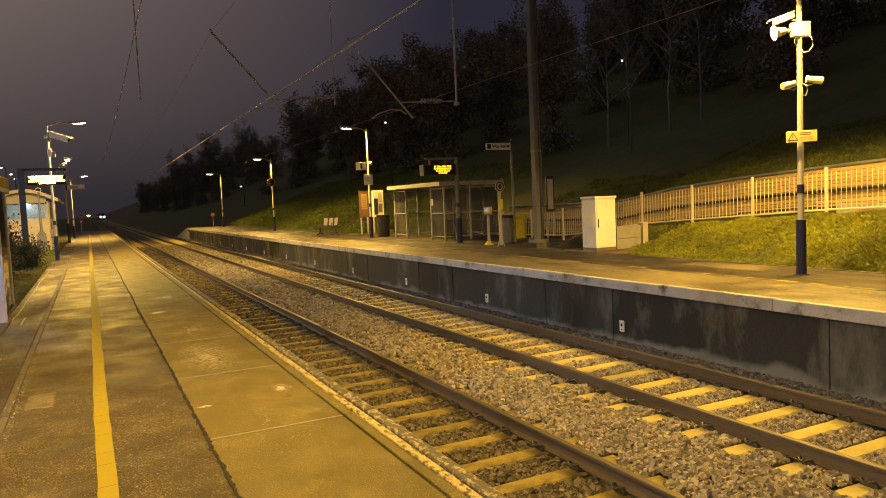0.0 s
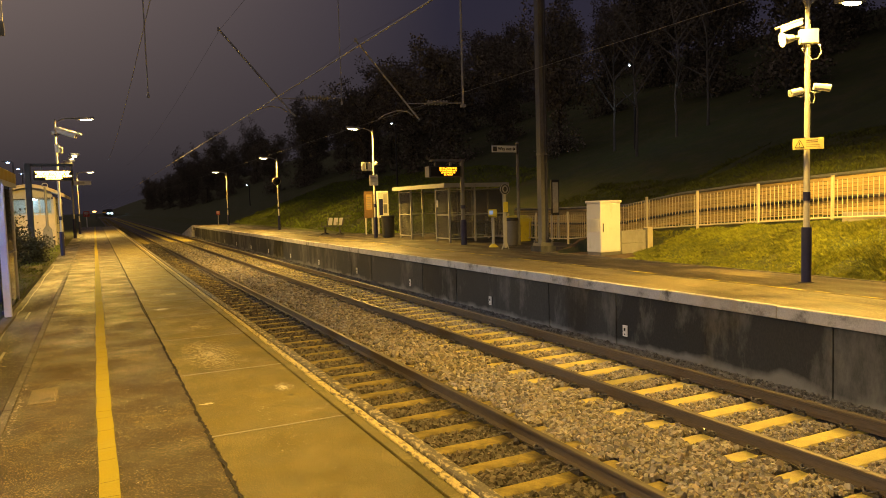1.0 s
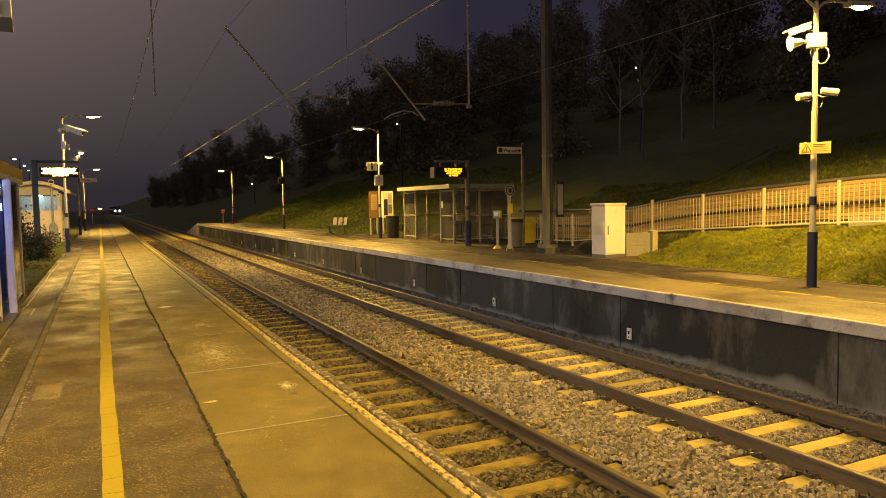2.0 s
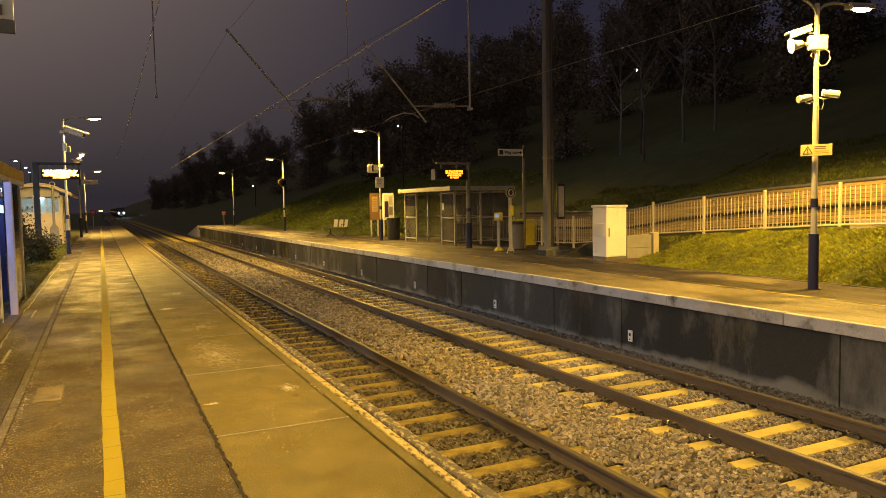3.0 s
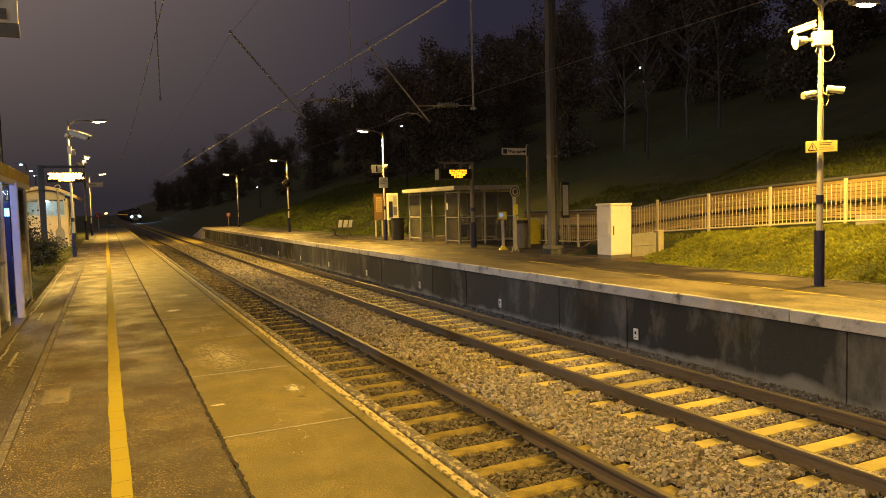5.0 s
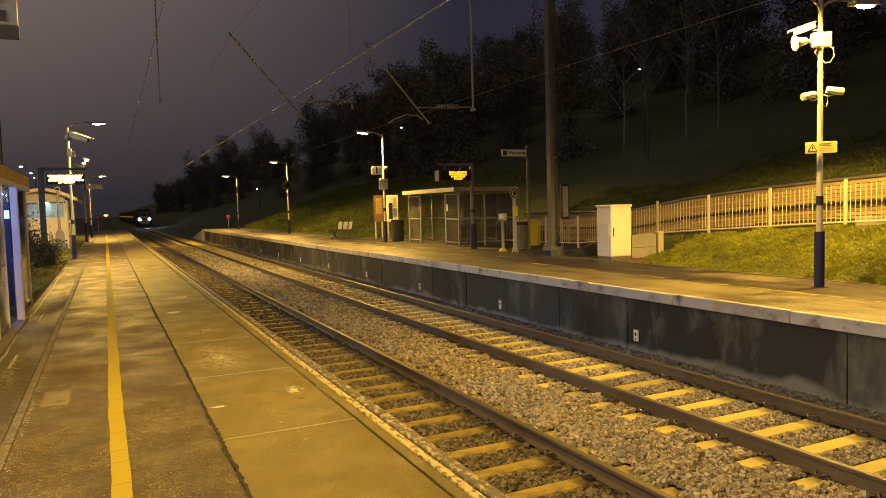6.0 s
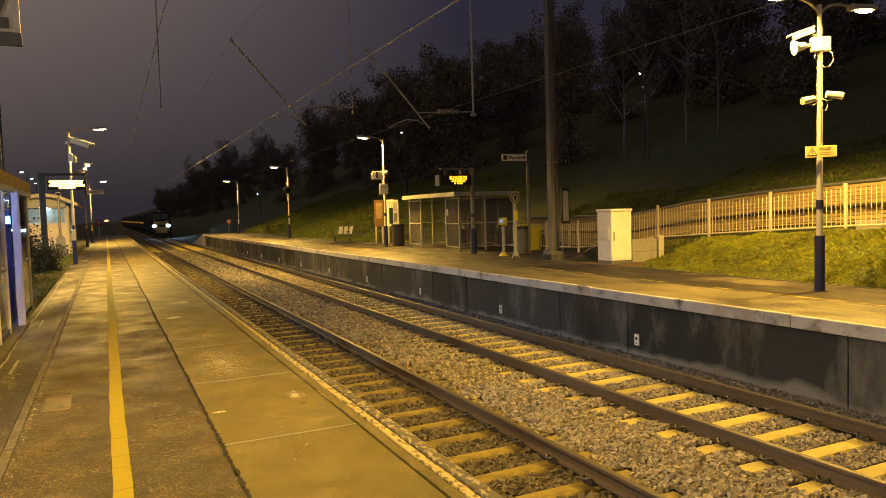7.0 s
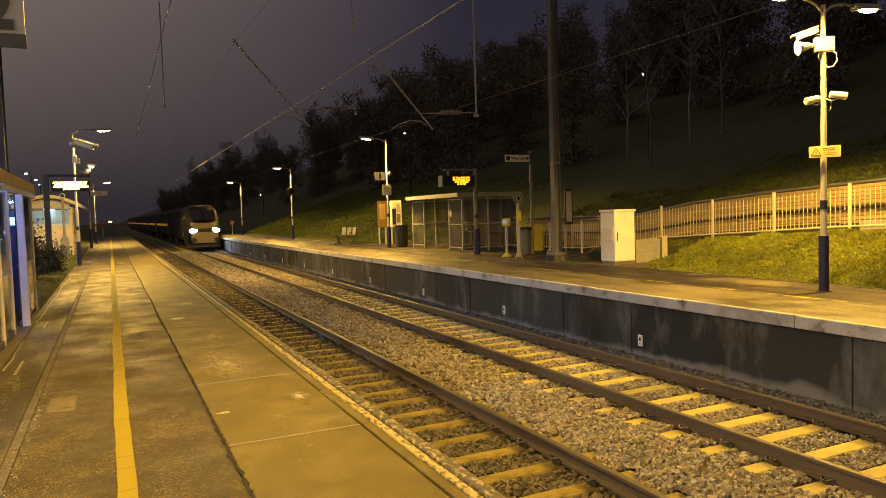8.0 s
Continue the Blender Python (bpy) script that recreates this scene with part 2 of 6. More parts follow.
BANK_GRASS = material("dull_rough_grass", (0.075, 0.092, 0.012), 0.85, vary=0.6, scale=0.8, fine=6, bump=0, island=True)
SLOPE_GRASS = material("green_slope_grass", (0.115, 0.15, 0.014), 0.85, vary=0.6, scale=0.8, fine=6, bump=0, island=True)
GREY_STEEL = material("grey_painted_steel", (0.38, 0.37, 0.34), 0.5, metal=0.1, vary=0.12, scale=4, fine=60, bump=0.08, dirt=(0.20, 0.18, 0.15), dirt_at=0.68)
GALV = material("weathered_galvanised_steel", (0.20, 0.20, 0.20), 0.55, metal=0.4, vary=0.25, scale=3, fine=50, bump=0.12, dirt=(0.11, 0.10, 0.085), dirt_at=0.6)
DARK_STEEL = material("dark_grey_steel", (0.05, 0.05, 0.052), 0.5, metal=0.2, vary=0.2, scale=5, fine=60, bump=0.08)
NAVY = material("navy_blue_paint", (0.011, 0.014, 0.075), 0.6, vary=0.2, scale=5, fine=70, bump=0.08, dirt=(0.05, 0.05, 0.06), dirt_at=0.72)
WHITE_PAINT = material("white_paint", (0.78, 0.76, 0.70), 0.5, vary=0.08, scale=3, fine=60, bump=0.08, dirt=(0.5, 0.46, 0.36), dirt_at=0.70)
WHITE_PLASTIC = material("white_plastic", (0.8, 0.79, 0.76), 0.4, vary=0.06, scale=4, fine=60, bump=0.04)
CREAM_PAINT = material("cream_fence_paint", (0.58, 0.52, 0.36), 0.55, vary=0.12, scale=5, fine=60, bump=0.1, dirt=(0.40, 0.32, 0.18), dirt_at=0.68)
SIGN_WHITE = material("sign_white", (0.75, 0.74, 0.70), 0.45, vary=0.05, scale=4, fine=60, bump=0.02)
SIGN_YELLOW = material("sign_yellow", (0.72, 0.62, 0.22), 0.45, vary=0.05, scale=4, fine=60, bump=0.02)
BLACK = material("black_print", (0.010, 0.010, 0.010), 0.95, vary=0.1, bump=0.02)
BLACK_PLASTIC = material("black_plastic", (0.02, 0.02, 0.022), 0.45, vary=0.15, bump=0.05)
GRIT_YELLOW = material("grit_bin_plastic", (0.62, 0.53, 0.04), 0.5, vary=0.1, bump=0.06, dirt=(0.3, 0.22, 0.05), dirt_at=0.68)
TIMBER = material("weathered_timber", (0.40, 0.295, 0.125), 0.8, vary=0.4, scale=3, fine=40, bump=0.4, stretch=(1, 0.12, 3), per_object=0.2)
BROWN_PANEL = material("brown_notice_panel", (0.14, 0.085, 0.04), 0.5, vary=0.3, scale=3, fine=30, bump=0.05)
POSTER = material("printed_poster", (0.55, 0.54, 0.50), 0.35, vary=0.3, scale=2.5, fine=12, bump=0.02, dirt=(0.15, 0.16, 0.2), dirt_at=0.6, dirt_soft=0.03)
RED_SIGN = material("red_sign", (0.45, 0.06, 0.03), 0.5, vary=0.1, bump=0.03)
BARK = material("bark", (0.045, 0.04, 0.034), 0.95, vary=0.4, scale=8, fine=50, bump=0.6, stretch=(1, 1, 0.3))
PALE_BARK = material("pale_birch_bark", (0.12, 0.118, 0.112), 0.9, vary=0.5, scale=6, fine=40, bump=0.4, stretch=(1, 1, 0.5))
# leaf colour is lightened and greyed to stand in for haze on the hill
LEAF = material("haze_lightened_leaves", (0.13, 0.115, 0.09), 0.9, vary=0.4, scale=2, fine=10, bump=0, island=True)
BUSH_LEAF = material("bush_leaves", (0.04, 0.043, 0.02), 0.7, vary=0.4, scale=2, fine=10, bump=0, island=True)
CLEAR = glass("clear_glazing", (0.85, 0.87, 0.86), 0.06, 0.86)
SMOKED = glass("grubby_glazing", (0.80, 0.80, 0.76), 0.12, 0.80)
LANTERN_ON = glowing("lit_lantern_bowl", (1.0, 0.72, 0.32), 28.0)
WHITE_LAMP = glowing("white_lamp", (0.75, 0.88, 1.0), 30.0)
BLUE_LAMP = glowing("blue_white_lamp", (0.45, 0.65, 1.0), 8.0)
LED_AMBER = glowing("amber_led_text", (1.0, 0.58, 0.03), 1.2)
LED_PALE = glowing("pale_led_text", (1.0, 0.76, 0.20), 7.0)
HEADLAMP = glowing("train_headlamp", (0.40, 0.66, 1.0), 450.0)
TAIL_WINDOW = glowing("lit_coach_window", (1.0, 0.46, 0.05), 0.3, 0.01)
ROOM_LIGHT = glowing("room_strip_light", (0.72, 0.90, 1.0), 16.0)


# ---- mesh helpers ----
def box(bm, x0, x1, y0, y1, z0, z1, bev=0.0, m=None):
    v = [bm.verts.new((x, y, z)) for x in (x0, x1) for y in (y0, y1) for z in (z0, z1)]
    f = [bm.faces.new([v[i] for i in q]) for q in ((0, 1, 3, 2), (4, 6, 7, 5), (0, 4, 5, 1), (2, 3, 7, 6), (0, 2, 6, 4), (1, 5, 7, 3))]
    if bev:
        es = list({e for q in f for e in q.edges})
        r = bmesh.ops.bevel(bm, geom=es, offset=bev, segments=2, affect="EDGES", profile=0.5)
        v = list({w for q in r["faces"] for w in q.verts} | {w for w in v if w.is_valid})
    if m is not None:
        bmesh.ops.transform(bm, matrix=m, verts=v)
    return v


def rod(bm, a, b, r0, r1=None, seg=12, caps=True):
    """A straight tapered bar from a to b."""
    a, b = Vector(a), Vector(b)
    r1 = r0 if r1 is None else r1
    q = (b - a).to_track_quat("Z", "Y")
    rings = []
    for p, r in ((a, r0), (b, r1)):
        rings.append([bm.verts.new(p + q @ Vector((r * math.cos(k * math.tau / seg), r * math.sin(k * math.tau / seg), 0))) for k in range(seg)])
    for k in range(seg):
        f = bm.faces.new((rings[0][k], rings[0][(k + 1) % seg], rings[1][(k + 1) % seg], rings[1][k]))
        f.smooth = True
    if caps:
        for ring in (rings[0][::-1], rings[1]):
            for e in bm.faces.new(ring).edges:
                e.smooth = False


def pipe(bm, pts, r, seg=8):
    """A bent bar through a run of points."""
    pts = [Vector(p) for p in pts]
    rings = []
    for i, p in enumerate(pts):
        d = (pts[min(i + 1, len(pts) - 1)] - pts[max(i - 1, 0)]).normalized()
        q = d.to_track_quat("Z", "Y")
        rings.append([bm.verts.new(p + q @ Vector((r * math.cos(k * math.tau / seg), r * math.sin(k * math.tau / seg), 0))) for k in range(seg)])
    for u, w in zip(rings, rings[1:]):
        for k in range(seg):
            f = bm.faces.new((u[k], u[(k + 1) % seg], w[(k + 1) % seg], w[k]))
            f.smooth = True
    bm.faces.new(rings[0][::-1])
    bm.faces.new(rings[-1])


def prism(bm, outline, axis, a, b):
    """A flat outline pushed from a to b along an axis (0, 1 or 2)."""
    def at(p, d):
        q = list(p)
        q.insert(axis, d)
        return q
    lo, hi = [bm.verts.new(at(p, a)) for p in outline], [bm.verts.new(at(p, b)) for p in outline]
    bm.faces.new(lo[::-1])
    bm.faces.new(hi)
    for k in range(len(outline)):
        j = (k + 1) % len(outline)
        bm.faces.new((lo[k], lo[j], hi[j], hi[k]))
    bmesh.ops.recalc_face_normals(bm, faces=bm.faces)


def mesh_of(name, bm, mat):
    me = bpy.data.meshes.new(name)
    bm.normal_update()
    bm.to_mesh(me)
    bm.free()
    for m in (mat if isinstance(mat, (list, tuple)) else (mat,)):
        me.materials.append(m)
    return me


def part(name, bm, mat, parent, label=""):
    """Links a bmesh as one mesh object under a thing or a part."""
    me = bm if isinstance(bm, bpy.types.Mesh) else mesh_of(name, bm, mat)
    ob = new(name, me)
    ob.parent = parent
    if label:
        ob["label"] = label
    return ob


def made(fn, *a, **k):
    bm = bmesh.new()
    fn(bm, *a, **k)
    return bm


def boxes(*specs, bev=0.0):
    bm = bmesh.new()
    for s in specs:
        box(bm, *s, bev=bev)
    return bm


def thing(name, at, label, category, group="", turn=0.0, kind=""):
    ob = new(name)
    ob.empty_display_size = 0.2
    ob.matrix_world = pose(*at, 0, 0, turn)
    return tagged(ob, label, category, group, kind)


def solid(name, bm, mat, label="", category="", kind="", group=""):
    return tagged(new(name, mesh_of(name, bm, mat)), label, category, group, kind)


def lettering(text, size, mat, parent, at, turn=(90, 0, 0), depth=0.002, name="lettering", align="CENTER", bold=0.02):
    """Raised letters in the built-in font, turned into a mesh."""
    cu = bpy.data.curves.new(name, "FONT")
    cu.body, cu.size, cu.extrude, cu.offset, cu.align_x, cu.align_y = text, size, depth, size * bold, align, "CENTER"
    tmp = bpy.data.objects.new(name, cu)
    scene.collection.objects.link(tmp)
    me = bpy.data.meshes.new_from_object(tmp.evaluated_get(bpy.context.evaluated_depsgraph_get()))
    bpy.data.objects.remove(tmp)
    me.materials.clear()
    me.materials.append(mat)
    ob = new(name, me)
    ob.parent = parent
    ob.matrix_basis = pose(*at, *turn)
    return ob


def arrays(name, verts, faces, mat, smooth=False):
    """A mesh from numpy arrays: verts (n, 3), faces (m, k)."""
    me = bpy.data.meshes.new(name)
    me.from_pydata(verts.tolist(), [], faces.tolist())
    me.materials.append(mat)
    return me


# ---- the ground: one sheet with the track bed, the near verge, the bank behind the far platform and the hill ----
def fence_base(y):
    """Height of the foot of the railings, a path that climbs towards the camera's end."""
    return float(np.interp(y, (-30, 0, 10, 15.8, 19, 24, 40), (1.9, 1.35, 0.99, 0.64, 0.20, 0.11, 0.11)))


def ground_height(x, y):
    rough = 0.05 * noise.noise((x * 0.7, y * 0.7, 3.0)) + 0.5 * min(1, max(0, (x - 20) / 30)) * noise.noise((x * 0.06, y * 0.06, 1.0))
    if x < -3.32:
        side = -0.03 + (0.06 if y < 88 else -0.5)
        return side + rough * 0.7 if y < 95 else -1.1 + rough
    if x <= EDGE + 0.3:
        return -1.17 if x >= -0.21 else (-0.6 if y < 90 else -1.1)
    if y > 72 and x < 11:
        return -1.05 + 0.25 * (x - EDGE) * 0.5
    start = 9.98 if y < 17 else float(np.interp(y, (17, 20, 34, 42), (9.98, 12.9, 12.9, 10.9)))
    if x <= start:
        return -0.15 if x < 9.9 else FAR_H - 0.03
    if y < 17:
        top = fence_base(y)
        if x < 12.55:
            k = (x - start) / (12.55 - start)
            e = min(1.0, max(0.0, (15.0 - y) / 1.3))
            bank = (top - FAR_H) * (k * k * (3 - 2 * k) * 0.4 + k * 0.6) * e * e * (3 - 2 * e)
            step = (top - FAR_H) * max(0.0, (x - 12.2) / 0.35)
            return FAR_H - 0.02 + max(bank, step) + rough * 0.6 * e
        if x < 14.35:
            return top - 0.03
        return top + 1.15 + 0.33 * min(x - 14.35, 55) + rough
    rise = 0.36
    low = FAR_H - 0.04
    up = max(0.0, x - start)
    hill = low + rise * min(up, 52) + rough * min(1, up)
    if y < 24 and x < 14.35:
        return max(low, min(hill, fence_base(y)))
    return hill


def build_ground():
    xs = [-900, -300, -120, -60, -30, -15, -8, -6, -5, -4.2, -3.7, -3.35, -3.3, -0.25, -0.2, 6.6, 6.7, 9.85, 9.95]
    xs += list(np.arange(10.05, 16.0, 0.3)) + list(np.arange(16, 40, 1.5)) + [44, 50, 58, 66, 75, 90, 130, 300, 900]
    ys = [-400, -120, -50, -25] + list(np.arange(-12, 20, 0.5)) + list(np.arange(20, 60, 1.0)) + list(np.arange(60, 120, 3.0)) + [130, 150, 180, 220, 300, 450, 700, 1100]
    verts = np.array([(x, y, ground_height(x, y)) for y in ys for x in xs])
    n = len(xs)
    faces = np.array([(j * n + i, j * n + i + 1, (j + 1) * n + i + 1, (j + 1) * n + i) for j in range(len(ys) - 1) for i in range(n - 1)])
    me = arrays("ground", verts, faces, GRASS_GROUND)
    for p in me.polygons:
        p.use_smooth = True
    tagged(new("ground", me), "rough dark turf, cutting slope and hillside", "ground", kind="structure")


build_ground()

# ballast bed under both tracks, heaped a little between them
bm = bmesh.new()
prism(bm, [(-0.15, -1.3), (-0.15, -1.11), (0.3, -1.10), (2.5, -1.10), (3.2, -1.05), (3.7, -1.085), (6.15, -1.10), (6.44, -1.0), (6.44, -1.3)], 1, -40, 420)
tagged(solid("ballast_bed", bm, BALLAST_BED, "grey-brown crushed stone ballast bed under two tracks", "ballast"), kind="structure")


# ---- loose ballast stones ----
def stones(name, spots, size, mat, label):
    """Angular stones, each a jittered block; spots: rows of x, y, z."""
    rng = np.random.default_rng(7)
    cube = np.array([(x, y, z) for x in (-1, 1) for y in (-1, 1) for z in (-1, 1)], float)
    quads = np.array(((0, 1, 3, 2), (4, 6, 7, 5), (0, 4, 5, 1), (2, 3, 7, 6), (0, 2, 6, 4), (1, 5, 7, 3)))
    n = len(spots)
    v = cube[None] * (1 + rng.uniform(-0.42, 0.25, (n, 8, 3)))
    v *= (size * rng.uniform(0.55, 1.25, (n, 1, 1))) * rng.uniform(0.6, 1.2, (n, 1, 3)) * 0.5
    q = rng.normal(size=(n, 4))
    q /= np.linalg.norm(q, axis=1)[:, None]
    w, x, y, z = q.T
    rot = np.stack([1 - 2 * (y * y + z * z), 2 * (x * y - z * w), 2 * (x * z + y * w), 2 * (x * y + z * w), 1 - 2 * (x * x + z * z), 2 * (y * z - x * w),
                    2 * (x * z - y * w), 2 * (y * z + x * w), 1 - 2 * (x * x + y * y)], -1).reshape(n, 3, 3)
    v = np.einsum("nij,nkj->nki", rot, v) + spots[:, None, :]
    f = quads[None] + 8 * np.arange(n)[:, None, None]
    tagged(new(name, arrays(name, v.reshape(-1, 3), f.reshape(-1, 4), mat)), label, "ballast", kind="stuff")


NEAR_GAP, FAR_GAP = 0.638, 0.615
SLEEPER_TOP = -1.045
FAR_PHASE, NEAR_PHASE = 5.06 % FAR_GAP, 6.83 % NEAR_GAP


def scatter(x0, x1, y0, y1, step, z, heap=0.0, phase=None, centre=0.0, gap=FAR_GAP, clear=0.145):
    """Spots over a strip; with a phase, those on top of the sleepers are left out."""
    rng = np.random.default_rng(int(abs(x0) * 100 + y0 * 7))
    n = int((x1 - x0) * (y1 - y0) / (step * step))
    p = np.stack([rng.uniform(x0, x1, n), rng.uniform(y0, y1, n), np.full(n, z)], -1)
    k = (p[:, 0] - x0) / (x1 - x0)
    p[:, 2] += heap * np.sin(np.pi * k) + rng.normal(0, 0.012, n)
    if phase is not None:
        d = np.abs((p[:, 1] - phase + gap / 2) % gap - gap / 2)
        p = p[(d > clear) | (np.abs(p[:, 0] - centre) > 1.24)]
    return p


for band, (ya, yb, step, size) in enumerate(((2.6, 9, 0.027, 0.049), (9, 18, 0.037, 0.060), (18, 34, 0.062, 0.08), (34, 62, 0.10, 0.10))):
    stones("ballast_stones", np.concatenate([scatter(2.36, 3.72, ya, yb, step, -1.065, 0.055, NEAR_PHASE, 1.515, NEAR_GAP, 0.125), scatter(3.68, 4.1, ya, yb, step, -1.06, 0.02, FAR_PHASE, 4.94),
                                             ]),
           size, STONE, "pale crushed stone between and beside the rails")
    stones("ballast_stones", scatter(4.27, 5.62, ya, yb, step * 0.86, -1.085, 0.008, FAR_PHASE, 4.94), size * 0.72, STONE, "pale crushed stone between the sleepers")
    stones("ballast_stones", scatter(0.0, 2.2, ya, yb, step, -1.098, 0.008, NEAR_PHASE, 1.515, NEAR_GAP, 0.125), size, STONE_DARK, "dark ballast between the near rails")
    stones("ballast_stones", scatter(5.78, 6.42, ya, yb, step, -1.03, 0.03), size, STONE_SHADED, "ballast heaped along the far platform wall, coloured grey for its shade")


# ---- rails ----
def rail(x):
    o = thing("rail", (x, 0, RAIL), "rusty steel running rail with a polished head", "rail", "running rails", kind="structure")
    web = [(-0.07, -0.155), (0.07, -0.155), (0.07, -0.143), (0.012, -0.125), (0.012, -0.045), (0.036, -0.034), (0.036, -0.006), (-0.036, -0.006), (-0.036, -0.034), (-0.012, -0.045), (-0.012, -0.125), (-0.07, -0.143)]
    part("rail_body", made(prism, web, 1, -40, 460), RAIL_SIDE, o)
    part("rail_head", made(prism, [(-0.0365, -0.0055), (0.0365, -0.0055), (0.030, 0.0), (-0.030, 0.0)], 1, -40, 460), RAIL_TOP, o, "polished steel running surface")


for x in (R1, R2, R3, R4):
    rail(x)


# ---- sleepers with their rail clips ----
def sleeper_mesh(mat):
    bm = bmesh.new()
    prism(bm, [(-1.25, -0.2), (1.25, -0.2), (1.25, -0.02), (1.22, 0.0), (0.98, 0.0), (0.5, -0.018), (-0.5, -0.018), (-0.98, 0.0), (-1.22, 0.0), (-1.25, -0.02)], 1, -0.12, 0.12)
    top = [e for e in bm.edges if all(v.co.z > -0.03 for v in e.verts) and abs(e.verts[0].co.y - e.verts[1].co.y) < 1e-6]
    bmesh.ops.bevel(bm, geom=top, offset=0.022, segments=1, affect="EDGES")
    return mesh_of("sleeper", bm, mat)


def clip_mesh():
    bm = bmesh.new()
    for sy in (-1, 1):
        pipe(bm, [(0, sy * 0.06, 0.0), (0.02, sy * 0.06, 0.05), (0.06, sy * 0.05, 0.055), (0.085, sy * 0.02, 0.03), (0.05, sy * 0.015, 0.035), (0.0, sy * 0.015, 0.025)], 0.011, 5)
    box(bm, -0.02, 0.03, -0.075, 0.075, -0.02, 0.02)
    return mesh_of("rail_clip", bm, material("worn_spring_steel", (0.11, 0.105, 0.105), 0.38, metal=0.6, vary=0.3, scale=20, fine=80, bump=0.1))


CLIP_MESH = clip_mesh()


def track(name, centre, phase, gap, rails, mat):
    tie = sleeper_mesh(mat)
    o = thing(name, (centre, 0, SLEEPER_TOP), "concrete sleepers with steel rail clips in ballast", "railway track", kind="structure")
    for k in range(-20, 140):
        s = part("sleeper", tie, None, o)
        s.location = (0.012 * math.sin(k * 3.7), phase + k * gap, 0.006 * math.sin(k * 5.1))
        s.rotation_euler = (0, 0, 0.008 * math.sin(k * 2.3))
        if -1 < k < 55:
            for r in rails:
                for side in (-1, 1):
                    c = part("rail_clip", CLIP_MESH, None, s)
                    c.location = (r - centre + side * 0.075, 0, 0.012)
                    c.rotation_euler = (0, 0, 0 if side > 0 else math.pi)
    bm = bmesh.new()
    for k in range(140, 500):
        box(bm, -1.25, 1.25, phase + k * gap - 0.12, phase + k * gap + 0.12, -0.1, -0.004)
    tagged(part("distant_sleepers", bm, mat, o), kind="stuff")


track("track_1", 4.94, FAR_PHASE, FAR_GAP, (R3, R4), SLEEPER)
track("track_2", 1.515, NEAR_PHASE, NEAR_GAP, (R1, R2), OLD_SLEEPER)

# ---- near platform ----
NEAR_END = 88.0
near = thing("platform_near", (0, 0, 0), "worn asphalt platform with jointed edge panels and a yellow safety line", "platform", kind="structure")
part("asphalt_strip", boxes((-2.66, -1.295, -40, NEAR_END, -0.35, -0.004)), ASPHALT, near, "patched dark asphalt walking strip")
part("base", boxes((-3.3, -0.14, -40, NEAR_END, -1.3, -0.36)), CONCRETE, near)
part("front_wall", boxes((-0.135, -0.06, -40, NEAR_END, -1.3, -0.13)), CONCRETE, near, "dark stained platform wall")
# back edging: a low concrete kerb and the strip behind it
part("back_strip", boxes((-3.3, -2.74, -40, NEAR_END, -0.35, -0.03)), DECK, near, "dark gritty strip behind the kerb")
k = -40.0
while k < NEAR_END - 0.5:
    part("kerb", boxes((-2.735, -2.665, k + 0.005, k + 0.91, -0.3, 0.004), bev=0.008), KERB, near)
    k += 0.92
# panels between the crack and the edge, in lengths with pale joints
joints = [5.285 + 2.125 * k for k in range(-10, 40)]
for a, b in zip(joints, joints[1:]):
    if b > NEAR_END:
        break
    bm = boxes((-1.275, -0.262, a + 0.008, b - 0.008, -0.35, 0.0), bev=0.006)
    part("panel", bm, SLAB, near)
    part("panel_joint", boxes((-1.27, -0.262, a - 0.0075, a + 0.0075, -0.1, 0.0015)), GREY_CONCRETE, near, "pale sanded joint")
for a, b in zip(joints, joints[1:]):
    if b > NEAR_END:
        break
    bm = boxes((-0.242, -0.166, a + 0.004, b - 0.004, -0.25, 0.002), bev=0.006)
    part("edge_strip", bm, SLAB, near)
    bm = boxes((-0.158, -0.098, a + 0.004, b - 0.004, -0.25, 0.008), bev=0.008)
    part("edge_line", bm, WORN_YELLOW, near, "worn pale painted edge strip")
    bm = boxes((-0.074, 0.016, a + 0.003, b - 0.003, -0.13, 0.010), bev=0.014)
    part("coping_stone", bm, COPING, near)


# the ragged crack that runs between the strip and the panels
def ribbon(x, half, y0, y1, step, z, wander, seed, ragged=0.0):
    """A flat strip of uneven width along y."""
    rng = np.random.default_rng(seed)
    bm = bmesh.new()
    prev = None
    for i in range(int((y1 - y0) / step) + 1):
        y = y0 + i * step
        c = x + wander * noise.noise((0.0, y * 0.35, seed)) + 0.35 * wander * noise.noise((4.0, y * 2.1, seed))
        h0, h1 = half * (1 + ragged * rng.uniform(-1, 1)), half * (1 + ragged * rng.uniform(-1, 1))
        row = [bm.verts.new((c - h0, y, z)), bm.verts.new((c + h1, y, z))]
        if prev:
            bm.faces.new((prev[0], prev[1], row[1], row[0]))
        prev = row
    return bm


part("crack", ribbon(-1.288, 0.0125, -5, NEAR_END, 0.045, 0.0035, 0.03, 5, 0.95), CRACK_FILL, near, "ragged open crack filled with grit")
bm = ribbon(-1.962, 0.057, -5, NEAR_END - 0.5, 0.2, 0.004, 0.022, 9, 0.03)
bmesh.ops.recalc_face_normals(bm, faces=bm.faces)
part("safety_line", bm, YELLOW_PAINT, near, "thick wavering yellow thermoplastic safety line")

